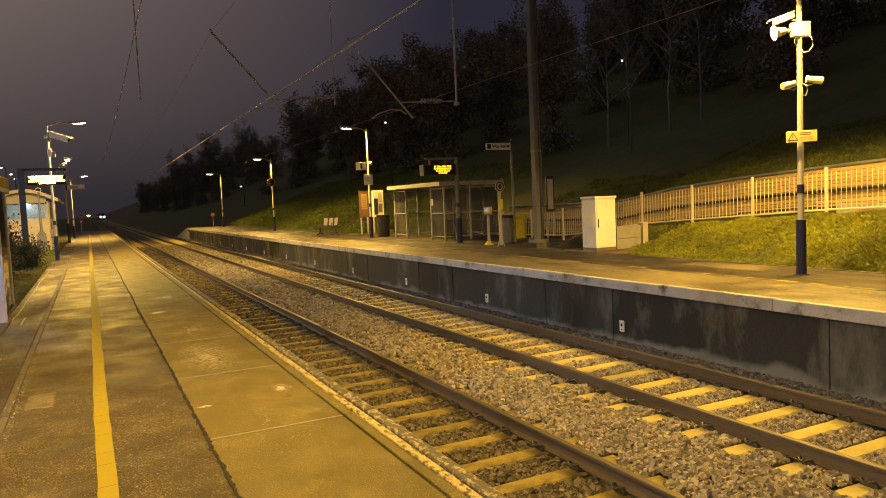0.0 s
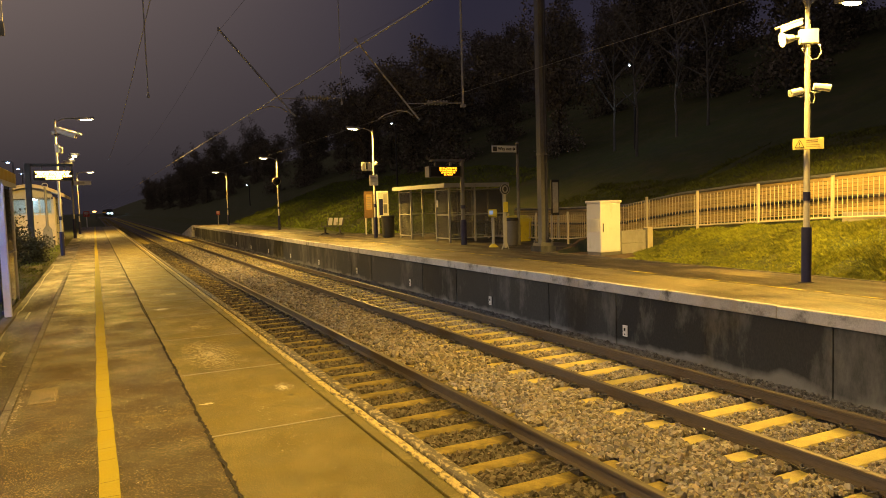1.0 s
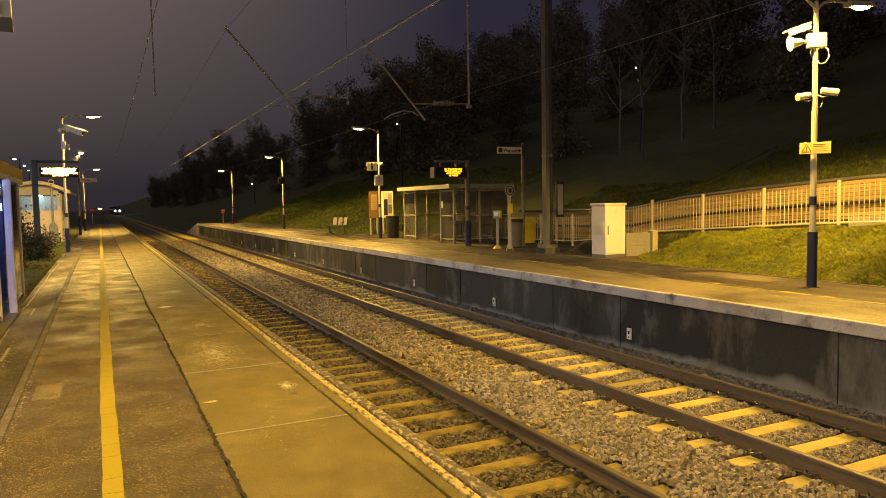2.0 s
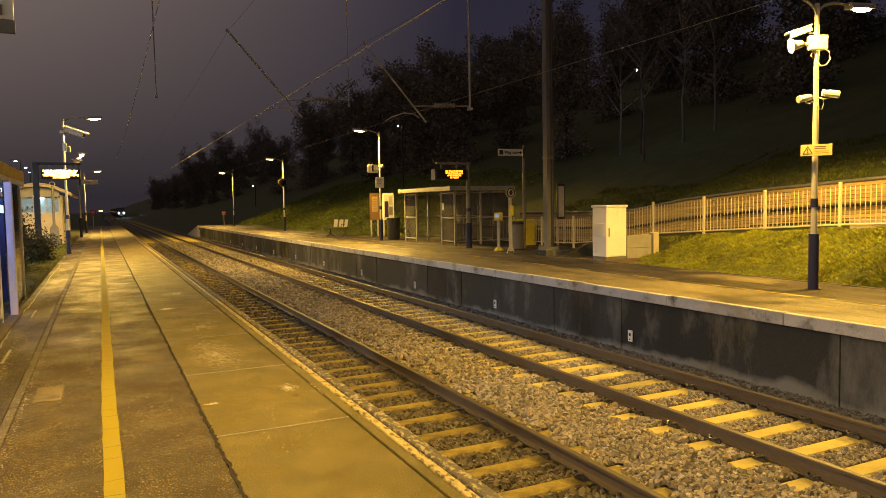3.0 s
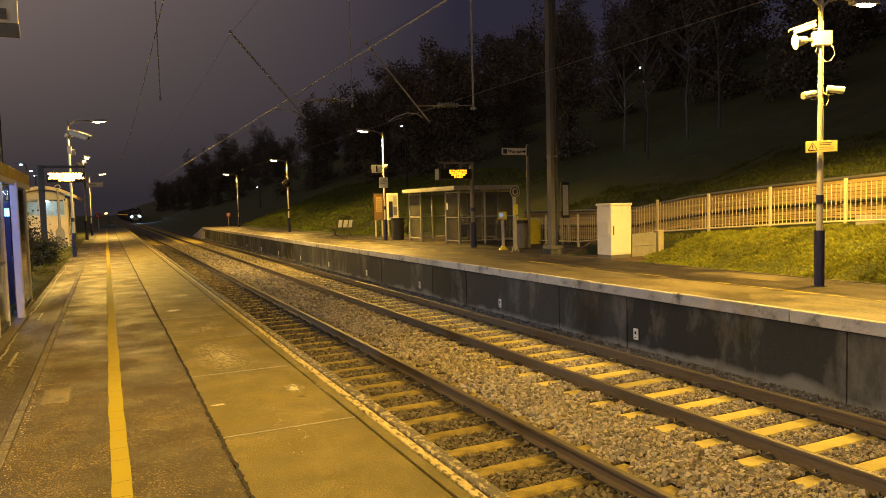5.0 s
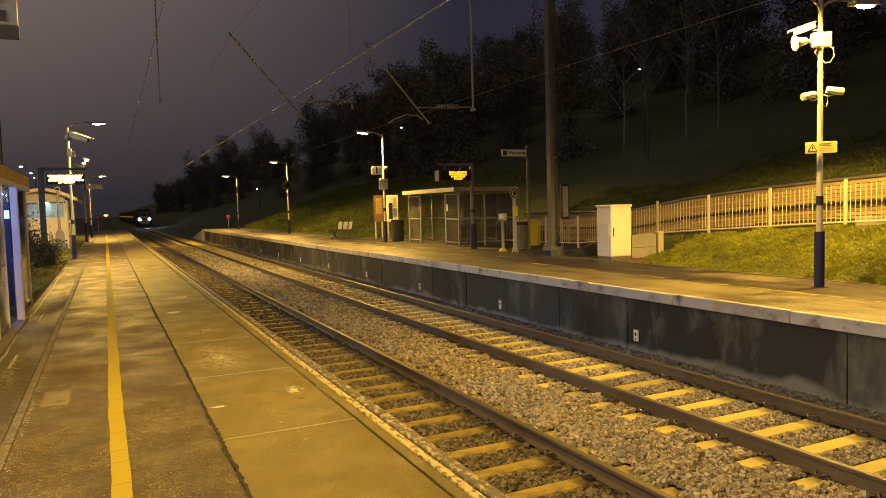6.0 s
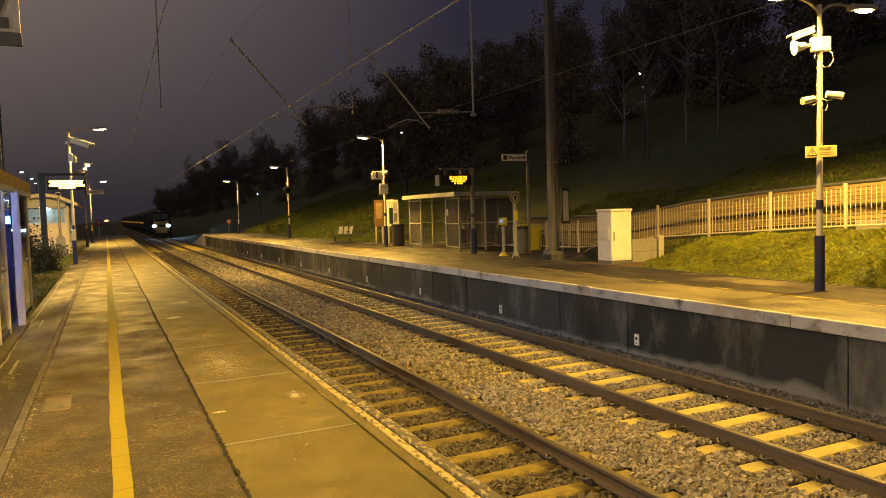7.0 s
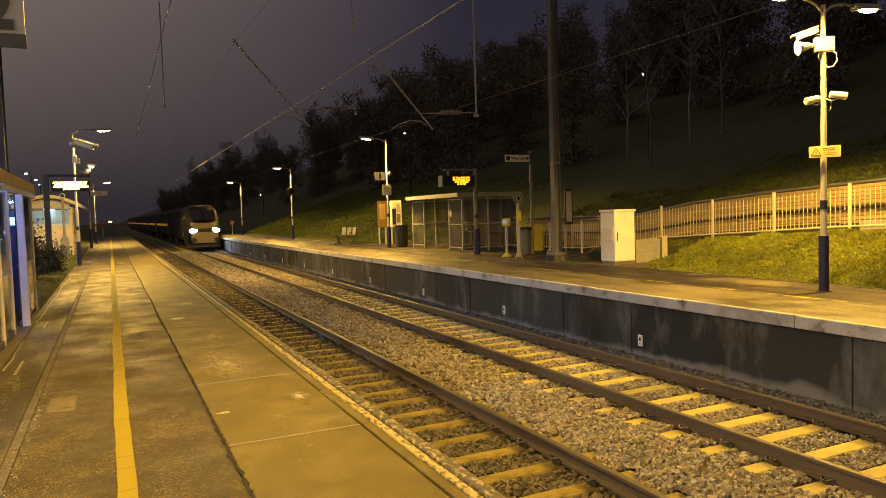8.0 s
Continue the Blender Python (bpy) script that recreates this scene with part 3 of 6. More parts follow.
# hairline cracks across the line, scuffs, worn patches and paint marks
crng = random.Random(4)
y = 3.2
while y < 16:
    a = crng.uniform(-0.02, 0.02)
    bm = bmesh.new()
    pts = [(-2.02, y), (-1.99, y + a * 0.4), (-1.955, y + a * 0.3 + crng.uniform(-0.006, 0.006)), (-1.92, y + a), (-1.904, y + a)]
    for (xa, ya), (xb, yb) in zip(pts, pts[1:]):
        q = [bm.verts.new(p) for p in ((xa, ya, 0.0065), (xb, yb, 0.0065), (xb, yb + 0.004, 0.0065), (xa, ya + 0.004, 0.0065))]
        bm.faces.new(q)
    part("line_crack", bm, CRACK_FILL, near, "hairline crack across the line")
    y += crng.uniform(0.16, 0.5)


def worn(x, y, rx, ry, n, size, mat, seed, label, z=0.0035):
    """A worn patch: many small ragged flakes thinning out from a centre."""
    rng = random.Random(seed)
    bm = bmesh.new()
    for _ in range(n):
        r, a = rng.random() ** 0.7, rng.uniform(0, math.tau)
        cx, cy, s = x + rx * r * math.cos(a), y + ry * r * math.sin(a), size * rng.uniform(0.4, 1.3) * (1.2 - 0.7 * r)
        k = rng.randint(5, 7)
        bm.faces.new([bm.verts.new((cx + s * rng.uniform(0.5, 1.2) * math.cos(j * math.tau / k) * 1.5, cy + s * rng.uniform(0.5, 1.2) * math.sin(j * math.tau / k), z + rng.uniform(0, 0.001))) for j in range(k)])
    return part("worn_patch", bm, mat, near, label)


PALE_WEAR = material("pale_worn_aggregate", (0.40, 0.345, 0.20), 0.8, vary=0.35, scale=20, fine=120, bump=0.4)
WHITE_SPILL = material("dried_white_spill", (0.55, 0.52, 0.44), 0.75, vary=0.25, scale=20, fine=120, bump=0.2)
worn(-0.47, 6.42, 0.09, 0.16, 190, 0.0085, WHITE_SPILL, 1, "dried white spill")
worn(-0.47, 6.1, 0.06, 0.035, 110, 0.0085, THIN_YELLOW, 2, "small yellow paint mark")
worn(-0.85, 8.35, 0.30, 0.95, 1500, 0.011, PALE_WEAR, 3, "pale worn patch")
worn(-0.75, 10.4, 0.22, 0.5, 260, 0.012, PALE_WEAR, 6, "pale worn patch")
worn(-1.18, 6.2, 0.06, 0.03, 26, 0.016, WHITE_SPILL, 7, "pale scuff")
worn(-1.02, 12.6, 0.12, 0.12, 40, 0.03, WHITE_SPILL, 8, "pale scuff")
worn(-0.7, 14.8, 0.16, 0.25, 60, 0.03, PALE_WEAR, 9, "pale worn patch")
part("patch", boxes((-2.565, -2.345, 7.03, 7.6, -0.03, 0.0015), bev=0.001), material("worn_repair_patch", (0.125, 0.10, 0.052), 0.7, vary=0.5, scale=5, fine=80, bump=0.8, dirt=(0.04, 0.034, 0.02), dirt_at=0.56, dirt_soft=0.05, specks=((0.42, 0.36, 0.2), 110, 0.56)), near, "pale worn rectangular repair patch")
part("trough_lid", boxes((-2.90, -2.745, -40, NEAR_END, -0.1, -0.012), bev=0.004), DECK, near, "gritty flush strip beside the kerb")
for ya, yb in ((9.2, 10.06), (13.04, 13.91)):
    part("cover_edge", boxes((-3.045, -3.015, ya, yb, -0.06, -0.022), bev=0.002), GREY_CONCRETE, near, "pale edge of a buried cover")
part("back_edging", ribbon(-3.19, 0.011, 9.5, 26.0, 0.12, -0.024, 0.06, 21, 0.6), GREY_CONCRETE, near, "thin broken pale edging")
worn(-3.0, 9.5, 0.2, 4.5, 520, 0.008, PALE_WEAR, 11, "loose grit by the kerb", -0.025)
worn(-2.63, 7.0, 0.05, 4.0, 420, 0.006, WHITE_SPILL, 12, "loose grit along the kerb", 0.006)
worn(-0.8, 5.6, 0.45, 2.6, 700, 0.0045, WHITE_SPILL, 13, "scattered pale grit")
worn(-1.7, 6.0, 0.7, 3.0, 700, 0.004, WHITE_SPILL, 14, "scattered pale grit", 0.002)
worn(-0.252, 6.3, 0.012, 0.3, 24, 0.008, WHITE_SPILL, 15, "white flecks in the groove", 0.003)

# ---- far platform ----
FAR_END = 71.0
far = thing("platform_far", (0, 0, FAR_H), "far platform with pale nosing stones on a dark panelled wall", "platform", kind="structure")
part("deck", boxes((8.0, 9.86, -40, FAR_END, -0.4, -0.004), (9.86, 12.9, 17.5, 36, -0.4, -0.004)), DECK, far, "damp dark asphalt deck")
part("paved_strip", boxes((EDGE + 0.095, 7.995, -40, FAR_END, -0.4, -0.004)), PAVING, far, "worn paler paving behind the nosing")
part("back_edging", boxes((9.865, 9.915, -40, 17.4, -0.4, 0.012), bev=0.006), KERB, far, "narrow dark edging along the grass")
part("core", boxes((EDGE + 0.2, 9.9, -40, FAR_END, -1.4, -0.41)), CONCRETE, far)
part("deck_line", boxes((8.06, 8.12, -40, FAR_END - 4, -0.05, 0.0)), THIN_YELLOW, far, "thin worn yellow line")
stones_at = [6.58 + 2.2 * k for k in range(-14, 30)]
for a, b in zip(stones_at, stones_at[1:]):
    if b > FAR_END:
        break
    bm = boxes((EDGE - 0.02 + 0.006 * math.sin(a * 3), EDGE + 0.08, a + 0.006, b - 0.006, -0.165, 0.012 + 0.004 * math.sin(a * 7)), bev=0.014)
    part("nosing_stone", bm, NOSING, far)
panels_at = [5.81 + 2.1 * k for k in range(-14, 31)]
for a, b in zip(panels_at, panels_at[1:]):
    if b > FAR_END + 1:
        break
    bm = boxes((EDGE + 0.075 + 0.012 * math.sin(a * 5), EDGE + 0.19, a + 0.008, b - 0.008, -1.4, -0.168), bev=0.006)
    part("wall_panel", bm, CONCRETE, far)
# ramp at the end of the far platform
bm = bmesh.new()
prism(bm, [(FAR_END, -1.4), (FAR_END, 0.0), (FAR_END + 9, -1.05), (FAR_END + 9, -1.4)], 0, EDGE, 9.9)
part("end_ramp", bm, NOSING, far)

# ================= far platform =================
def lamp_post(at, arms, top, label, group="lamp posts", reach=1.0, banded=True):
    """A tubular post with a navy sleeve, and one lantern on each bent arm; arms: directions along x."""
    o = thing("lamp_post", at, label, "lamp post", group)
    h = top - at[2]
    part("base_sleeve", made(rod, (0, 0, 0), (0, 0, 0.95), 0.082, 0.082, 16), NAVY, o, "navy blue base sleeve")
    part("foot_plate", boxes((-0.09, 0.09, -0.09, 0.09, -0.01, 0.012), bev=0.004), DARK_STEEL, o)
    part("pole", made(rod, (0, 0, 0.95), (0, 0, h), 0.052, 0.038, 14), POLE_PAINT, o)
    if banded:
        part("band", made(rod, (0, 0, 1.4), (0, 0, 1.55), 0.058, 0.058, 14), NAVY, o, "navy band")
    part("door_box", boxes((0.07, 0.10, -0.03, 0.03, 0.28, 0.38), bev=0.006), NAVY, o)
    for s in arms:
        part("arm", made(pipe, [(0, 0, h - 0.25), (s * 0.05, 0, h - 0.1), (s * 0.2, 0, h - 0.01), (s * 0.42, 0, h + 0.05), (s * (reach - 0.25), 0, h + 0.06)], 0.024, 8), GREY_STEEL, o)
        bm = bmesh.new()
        prism(bm, [(-0.09, 0), (0.09, 0), (0.075, 0.07), (0.03, 0.1), (-0.03, 0.1), (-0.075, 0.07)], 0, -0.32, 0.3)
        head = part("lantern", bm, GREY_STEEL, o)
        head.location = (s * reach, 0, h + 0.02)
        head.rotation_euler = (0, -s * 0.08, 0)
        bm = bmesh.new()
        bmesh.ops.create_uvsphere(bm, u_segments=14, v_segments=8, radius=1.0, matrix=Matrix.Diagonal((0.24, 0.08, 0.05, 1)))
        bowl = part("bowl", bm, LANTERN_ON, head, "glowing amber lantern bowl")
        bowl.location = (s * 0.03, 0, -0.002)
    return o


F = FAR_H
big = lamp_post((8.95, 8.08, F), (-1, 1), 4.9, "grey twin-arm lamp post with navy sleeve, cameras and loudspeakers", reach=1.12)
lamp1 = lamp_post((9.46, 30.09, F), (-1,), 4.98, "grey single-arm lamp post with navy sleeve beside the notices", reach=0.9)
lamp_post((9.18, 47.54, F), (-1,), 4.86, "grey single-arm lamp post with a round mirror", reach=0.85)
lamp_post((8.93, 66.1, F), (-1,), 4.85, "grey single-arm lamp post near the platform end", reach=0.9)


def bullet_camera(at, turn, tilt, size=1.0, name="security_camera", label="white bullet security camera with sunshield on a bracket"):
    o = thing(name, at, label, "camera", "security cameras", turn)
    bm = bmesh.new()
    box(bm, -0.07, 0.07, -0.46, 0.0, -0.06, 0.06, bev=0.018)
    body = part("housing", bm, WHITE_PLASTIC, o)
    body.rotation_euler = (tilt, 0, 0)
    bm = bmesh.new()
    prism(bm, [(-0.09, 0.05), (-0.06, 0.085), (0.06, 0.085), (0.09, 0.05), (0.082, 0.045), (0.055, 0.076), (-0.055, 0.076), (-0.082, 0.045)], 1, -0.54, 0.02)
    part("sunshield", bm, WHITE_PAINT, body)
    part("lens", made(rod, (0, -0.465, 0), (0, -0.455, 0), 0.042, 0.042, 14), BLACK_PLASTIC, body)
    part("bracket", made(pipe, [(0, -0.1, -0.05), (0, -0.05, -0.1), (0, 0.06, -0.1), (0, 0.14, -0.04)], 0.018, 7), GREY_STEEL, o)
    o.scale = (size, size, size)
    return o


def horn_speaker(at, turn, label="white tubular loudspeaker on a lamp post"):
    o = thing("loudspeaker", at, label, "loudspeaker", "loudspeakers", turn)
    bm = bmesh.new()
    rod(bm, (0, -0.06, 0.02), (0, -0.34, -0.03), 0.062, 0.07, 16)
    part("case", bm, WHITE_PLASTIC, o)
    part("grille", made(rod, (0, -0.341, -0.03), (0, -0.348, -0.0315), 0.06, 0.06, 16), GREY_STEEL, o)
    part("bracket", made(pipe, [(0, 0.0, -0.06), (0, -0.08, -0.1), (0, -0.18, -0.08)], 0.014, 6), GREY_STEEL, o)
    return o


# on the twin-arm post: camera, illuminator with its box, two loudspeakers, warning sign, loops of cable
bullet_camera((8.90, 8.14, 4.50), 232, 0.30, 0.78)
o = thing("floodlight", (8.95, 8.08, 4.22), "small white floodlight with control box on a lamp post", "floodlight", turn=-32)
part("control_box", boxes((-0.18, 0.11, -0.20, -0.05, -0.11, 0.12), bev=0.012), WHITE_PLASTIC, o)
part("stem", made(rod, (-0.18, -0.12, 0.0), (-0.29, -0.12, -0.01), 0.035), GREY_STEEL, o)
bm = bmesh.new()
rod(bm, (-0.27, -0.12, 0.0), (-0.40, -0.13, -0.02), 0.055, 0.085, 16)
rod(bm, (-0.40, -0.13, -0.02), (-0.46, -0.135, -0.03), 0.085, 0.125, 16)
part("lamp_head", bm, WHITE_PLASTIC, o, "flared white lamp head")
part("cable", made(pipe, [(0.08, -0.12, -0.1), (0.15, -0.12, -0.14), (0.17, -0.12, -0.26), (0.11, -0.12, -0.36), (0.03, -0.11, -0.37), (-0.04, -0.1, -0.28), (-0.05, -0.08, -0.12)], 0.010, 6), WHITE_PLASTIC, o)
part("cable", made(pipe, [(-0.1, -0.12, -0.1), (-0.13, -0.12, -0.2), (-0.1, -0.12, -0.25)], 0.008, 6), WHITE_PLASTIC, o)
part("clamp", boxes((-0.06, 0.06, -0.06, 0.06, -0.04, 0.03)), GREY_STEEL, o)
horn_speaker((8.93, 8.12, 3.34), -105).scale = (0.9, 0.8, 0.9)
horn_speaker((8.97, 8.04, 3.40), 52).scale = (0.9, 0.9, 0.9)
o = thing("cable_loop", (8.95, 8.04, 3.24), "grey cable loop hanging under the loudspeakers", "cable")
part("loop", made(pipe, [(-0.06, -0.05, 0.06), (-0.07, -0.05, -0.02), (-0.03, -0.05, -0.1), (0.03, -0.05, -0.1), (0.07, -0.05, -0.02), (0.06, -0.05, 0.06)], 0.008, 6), GREY_STEEL, o)


def bars(parent, x0, x1, zs, y, mat=None, thick=0.012, seed=1, name="print_bar"):
    rng = random.Random(seed)
    for z in zs:
        w = (x1 - x0) * rng.uniform(0.75, 1.0)
        part(name, boxes((x0, x0 + w, y, y + 0.002, z - thick / 2, z + thick / 2)), mat or BLACK, parent)


o = thing("warning_sign", (8.86, 7.99, 2.46), "yellow warning sign with black triangle on a lamp post", "sign", turn=-50)
part("plate", boxes((-0.235, 0.235, -0.012, 0.0, -0.095, 0.095), bev=0.004), SIGN_YELLOW, o)
bm = bmesh.new()
for a, b in (((-0.2, -0.06), (-0.13, 0.065)), ((-0.13, 0.065), (-0.06, -0.06)), ((-0.06, -0.06), (-0.2, -0.06))):
    rod(bm, (a[0], -0.014, a[1]), (b[0], -0.014, b[1]), 0.0045, 0.0045, 6)
box(bm, -0.135, -0.125, -0.016, -0.012, -0.02, 0.025)
box(bm, -0.135, -0.125, -0.016, -0.012, -0.042, -0.03)
part("triangle", bm, BLACK, o, "black warning triangle outline")
bars(o, -0.03, 0.19, (0.055, 0.025), -0.0145, BROWN_PANEL, 0.012, 4)
bars(o, -0.03, 0.19, (-0.02, -0.05), -0.0145, BROWN_PANEL, 0.005, 6)

# signs on the lamp post beside the notices
o = thing("platform_number_sign", (9.1, 29.98, 3.33), "square white platform sign with a black numeral", "sign")
part("plate", boxes((-0.26, 0.22, -0.03, 0.0, -0.18, 0.18), bev=0.006), SIGN_WHITE, o)
lettering("1", 0.36, BLACK, o, (-0.02, -0.033, 0.0), bold=0.05)
o = thing("notice_plate", (9.4, 30.0, 2.72), "white notice plate with faded text on a lamp post", "sign")
part("plate", boxes((-0.21, 0.21, -0.02, 0.0, -0.24, 0.24), bev=0.006), SIGN_WHITE, o)
bars(o, -0.15, 0.15, (0.12, 0.06, -0.04), -0.0225, GREY_STEEL, 0.025, 8)
o = thing("speaker_ball", (9.55, 30.02, 3.45), "small dark round speaker on a lamp post", "loudspeaker")
bm = bmesh.new()
bmesh.ops.create_uvsphere(bm, u_segments=12, v_segments=8, radius=0.1)
part("case", bm, GREY_STEEL, o)
part("clamp", made(rod, (-0.1, 0.05, 0), (0.0, 0.0, 0), 0.02), DARK_STEEL, o)
o = thing("convex_mirror", (9.1, 47.48, 3.35), "round convex mirror on a lamp post", "mirror")
part("rim", made(rod, (0, 0, 0), (0, -0.04, 0), 0.27, 0.27, 20), GREY_STEEL, o)
bm = bmesh.new()
bmesh.ops.create_uvsphere(bm, u_segments=18, v_segments=10, radius=1, matrix=Matrix.Translation((0, -0.04, 0)) @ Matrix.Diagonal((0.25, 0.05, 0.25, 1)))
part("face", bm, material("dark_mirror_face", (0.05, 0.05, 0.05), 0.15, metal=0.9, vary=0.05, bump=0), o, "dark mirrored convex face")
part("clamp", made(rod, (0.08, 0.06, 0), (0, 0, 0), 0.02), DARK_STEEL, o)


def poster_case(at, w, h, lift, mat, frame_mat, label, turn=0):
    o = thing("poster_case", at, label, "poster case", "poster cases", turn)
    for s in (-1, 1):
        part("leg", boxes((s * (w / 2 - 0.06) - 0.03, s * (w / 2 - 0.06) + 0.03, -0.03, 0.03, 0, lift + 0.05)), GREY_STEEL, o)
    part("back", boxes((-w / 2, w / 2, -0.05, 0.05, lift, lift + h), bev=0.01), frame_mat, o)
    part("sheet", boxes((-w / 2 + 0.05, w / 2 - 0.05, -0.056, -0.05, lift + 0.06, lift + h - 0.1)), mat, o)
    part("header", boxes((-w / 2 + 0.03, w / 2 - 0.03, -0.07, -0.051, lift + h - 0.09, lift + h - 0.02), bev=0.006), frame_mat, o)
    lo, hi = lift + 0.12, lift + h - 0.16
    if mat is BROWN_PANEL:
        part("timetable", boxes((-w / 2 + 0.09, w / 2 - 0.09, -0.0585, -0.0565, lo + 0.3, hi)), TIMETABLE, o, "yellowed timetable sheet")
        for k in range(7):
            part("print_bar", boxes((-w / 2 + 0.12, w / 2 - 0.13, -0.0605, -0.059, lo + 0.36 + k * 0.09, lo + 0.40 + k * 0.09)), GALV, o)
    else:
        part("picture", boxes((-w / 2 + 0.09, -0.01, -0.0585, -0.0565, lo, hi - 0.25)), NAVY, o, "dark blue picture")
        part("picture", boxes((0.02, w / 2 - 0.09, -0.0585, -0.0565, lo + 0.1, lo + 0.55)), GALV, o, "grey picture")
        part("picture", boxes((0.02, w / 2 - 0.09, -0.0585, -0.0565, lo + 0.62, hi)), GREY_STEEL, o, "pale picture")
    return o


TIMETABLE = material("yellowed_print", (0.33, 0.22, 0.09), 0.5, vary=0.2, scale=4, fine=30, bump=0.02)
poster_case((10.6, 34.0, F), 0.5, 1.35, 0.85, BROWN_PANEL, BROWN_PANEL, "brown framed notice case on white legs", 8)
poster_case((11.28, 33.8, F), 0.64, 1.35, 0.85, POSTER, WHITE_PAINT, "white framed poster case with pale posters", 8)


def litter_bin(at, label, w=0.24, h=0.9, mat=None):
    o = thing("litter_bin", at, label, "bin", "litter bins")
    part("body", made(rod, (0, 0, 0.02), (0, 0, h - 0.1), w * 0.92, w, 18), mat or DARK_STEEL, o)
    part("rim", made(rod, (0, 0, h - 0.1), (0, 0, h), w * 1.06, w * 1.02, 18), BLACK_PLASTIC, o)
    part("base", made(rod, (0, 0, 0), (0, 0, 0.03), w * 0.8, w * 0.8, 18), BLACK_PLASTIC, o)
    return o


litter_bin((10.15, 30.3, F), "dark grey litter bin beside the shelter", 0.3, 1.0)
litter_bin((10.75, 20.6, F), "grey litter bin behind the help point", 0.26, 0.95, GALV)


# bench with slatted metal seat and perforated back
def bench(at, turn):
    o = thing("bench", at, "grey metal platform bench with separate back panels", "bench", turn=turn)
    for s in (-0.55, 0.55):
        bm = bmesh.new()
        pipe(bm, [(s, -0.28, 0.0), (s, -0.05, 0.08), (s, 0.0, 0.4), (s, 0.2, 0.46), (s, 0.3, 0.85)], 0.03, 8)
        pipe(bm, [(s, 0.28, 0.0), (s, 0.05, 0.08), (s, 0.0, 0.4)], 0.03, 8)
        pipe(bm, [(s, -0.02, 0.62), (s, -0.25, 0.62), (s, -0.25, 0.45)], 0.02, 6)
        part("leg_frame", bm, DARK_STEEL, o)
    for k in range(3):
        x = -0.6 + k * 0.4
        part("seat", boxes((x + 0.01, x + 0.39, -0.26, 0.2, 0.42, 0.45), bev=0.012), DARK_STEEL, o)
        b = part("back_panel", boxes((x + 0.055, x + 0.345, -0.015, 0.015, 0, 0.40), bev=0.014), GREY_STEEL, o, "pale back panel")
        b.location, b.rotation_euler = (0, 0.24, 0.48), (-0.22, 0, 0)
    return o


bench((9.35, 36.3, F), -62)

# ---- shelter ----
def shelter():
    x0, x1, y0, y1, h = 10.15, 12.62, 24.0, 28.84, 2.15
    o = thing("platform_shelter", (0, 0, F), "grey steel glazed platform shelter with a flat roof", "shelter")
    part("roof", boxes((x0 - 0.25, x1 + 0.1, y0 - 0.15, y1 + 0.15, h, h + 0.05), bev=0.01), GALV, o)
    part("fascia", boxes((x0 - 0.28, x0 - 0.25, y0 - 0.15, y1 + 0.15, h - 0.06, h + 0.1), (x0 - 0.28, x1 + 0.1, y0 - 0.18, y0 - 0.15, h - 0.06, h + 0.1), bev=0.006), GREY_STEEL, o, "pale steel fascia")
    uprights = [(x0, y) for y in (y0, y0 + 1.15, y1 - 1.24, y1)] + [(x1, y) for y in (y0, y0 + 1.35, y0 + 2.7, y0 + 4.05, y1)] + [(x0 + 1.1, y0), (x0 + 1.1, y1)]
    for x, y in uprights:
        part("upright", boxes((x - 0.035, x + 0.035, y - 0.035, y + 0.035, 0, h), bev=0.006), GREY_STEEL, o)

    def bay(a, b):
        (xa, ya), (xb, yb) = a, b
        t = 0.006
        if xa == xb:
            lo, hi = min(ya, yb) + 0.04, max(ya, yb) - 0.04
            p = part("pane", boxes((xa - t, xa + t, lo, hi, 0.18, h - 0.15)), SMOKED, o, "grubby clear pane")
            p.visible_shadow = False
            for z in (0.15, 1.05, h - 0.14):
                part("rail", boxes((xa - 0.02, xa + 0.02, lo, hi, z - 0.02, z + 0.02)), GREY_STEEL, o)
        else:
            lo, hi = min(xa, xb) + 0.04, max(xa, xb) - 0.04
            p = part("pane", boxes((lo, hi, ya - t, ya + t, 0.18, h - 0.15)), SMOKED, o, "grubby clear pane")
            p.visible_shadow = False
            for z in (0.15, 1.05, h - 0.14):
                part("rail", boxes((lo, hi, ya - 0.02, ya + 0.02, z - 0.02, z + 0.02)), GREY_STEEL, o)
        return p
    bay((x0, y0), (x0, y0 + 1.15))
    bay((x0, y1 - 1.24), (x0, y1))
    for k in range(4):
        bay((x1, y0 + 1.35 * k), (x1, y0 + 1.35 * (k + 1) if k < 3 else y1))
    for y in (y0, y1):
        bay((x0, y), (x0 + 1.1, y))
        bay((x0 + 1.1, y), (x1, y))
    part("perch_seat", boxes((x1 - 0.45, x1 - 0.12, y0 + 0.4, y1 - 0.4, 0.66, 0.72), bev=0.015), DARK_STEEL, o, "dark perch seat")
    for y in (y0 + 0.8, y0 + 2.7, y1 - 0.8):
        part("seat_bracket", boxes((x1 - 0.36, x1 - 0.1, y - 0.03, y + 0.03, 0.1, 0.66)), DARK_STEEL, o)
    part("notice", boxes((x0 - 0.012, x0 - 0.007, y0 + 0.95, y0 + 1.1, 1.35, 1.62)), SIGN_WHITE, o, "small white notice")


shelter()

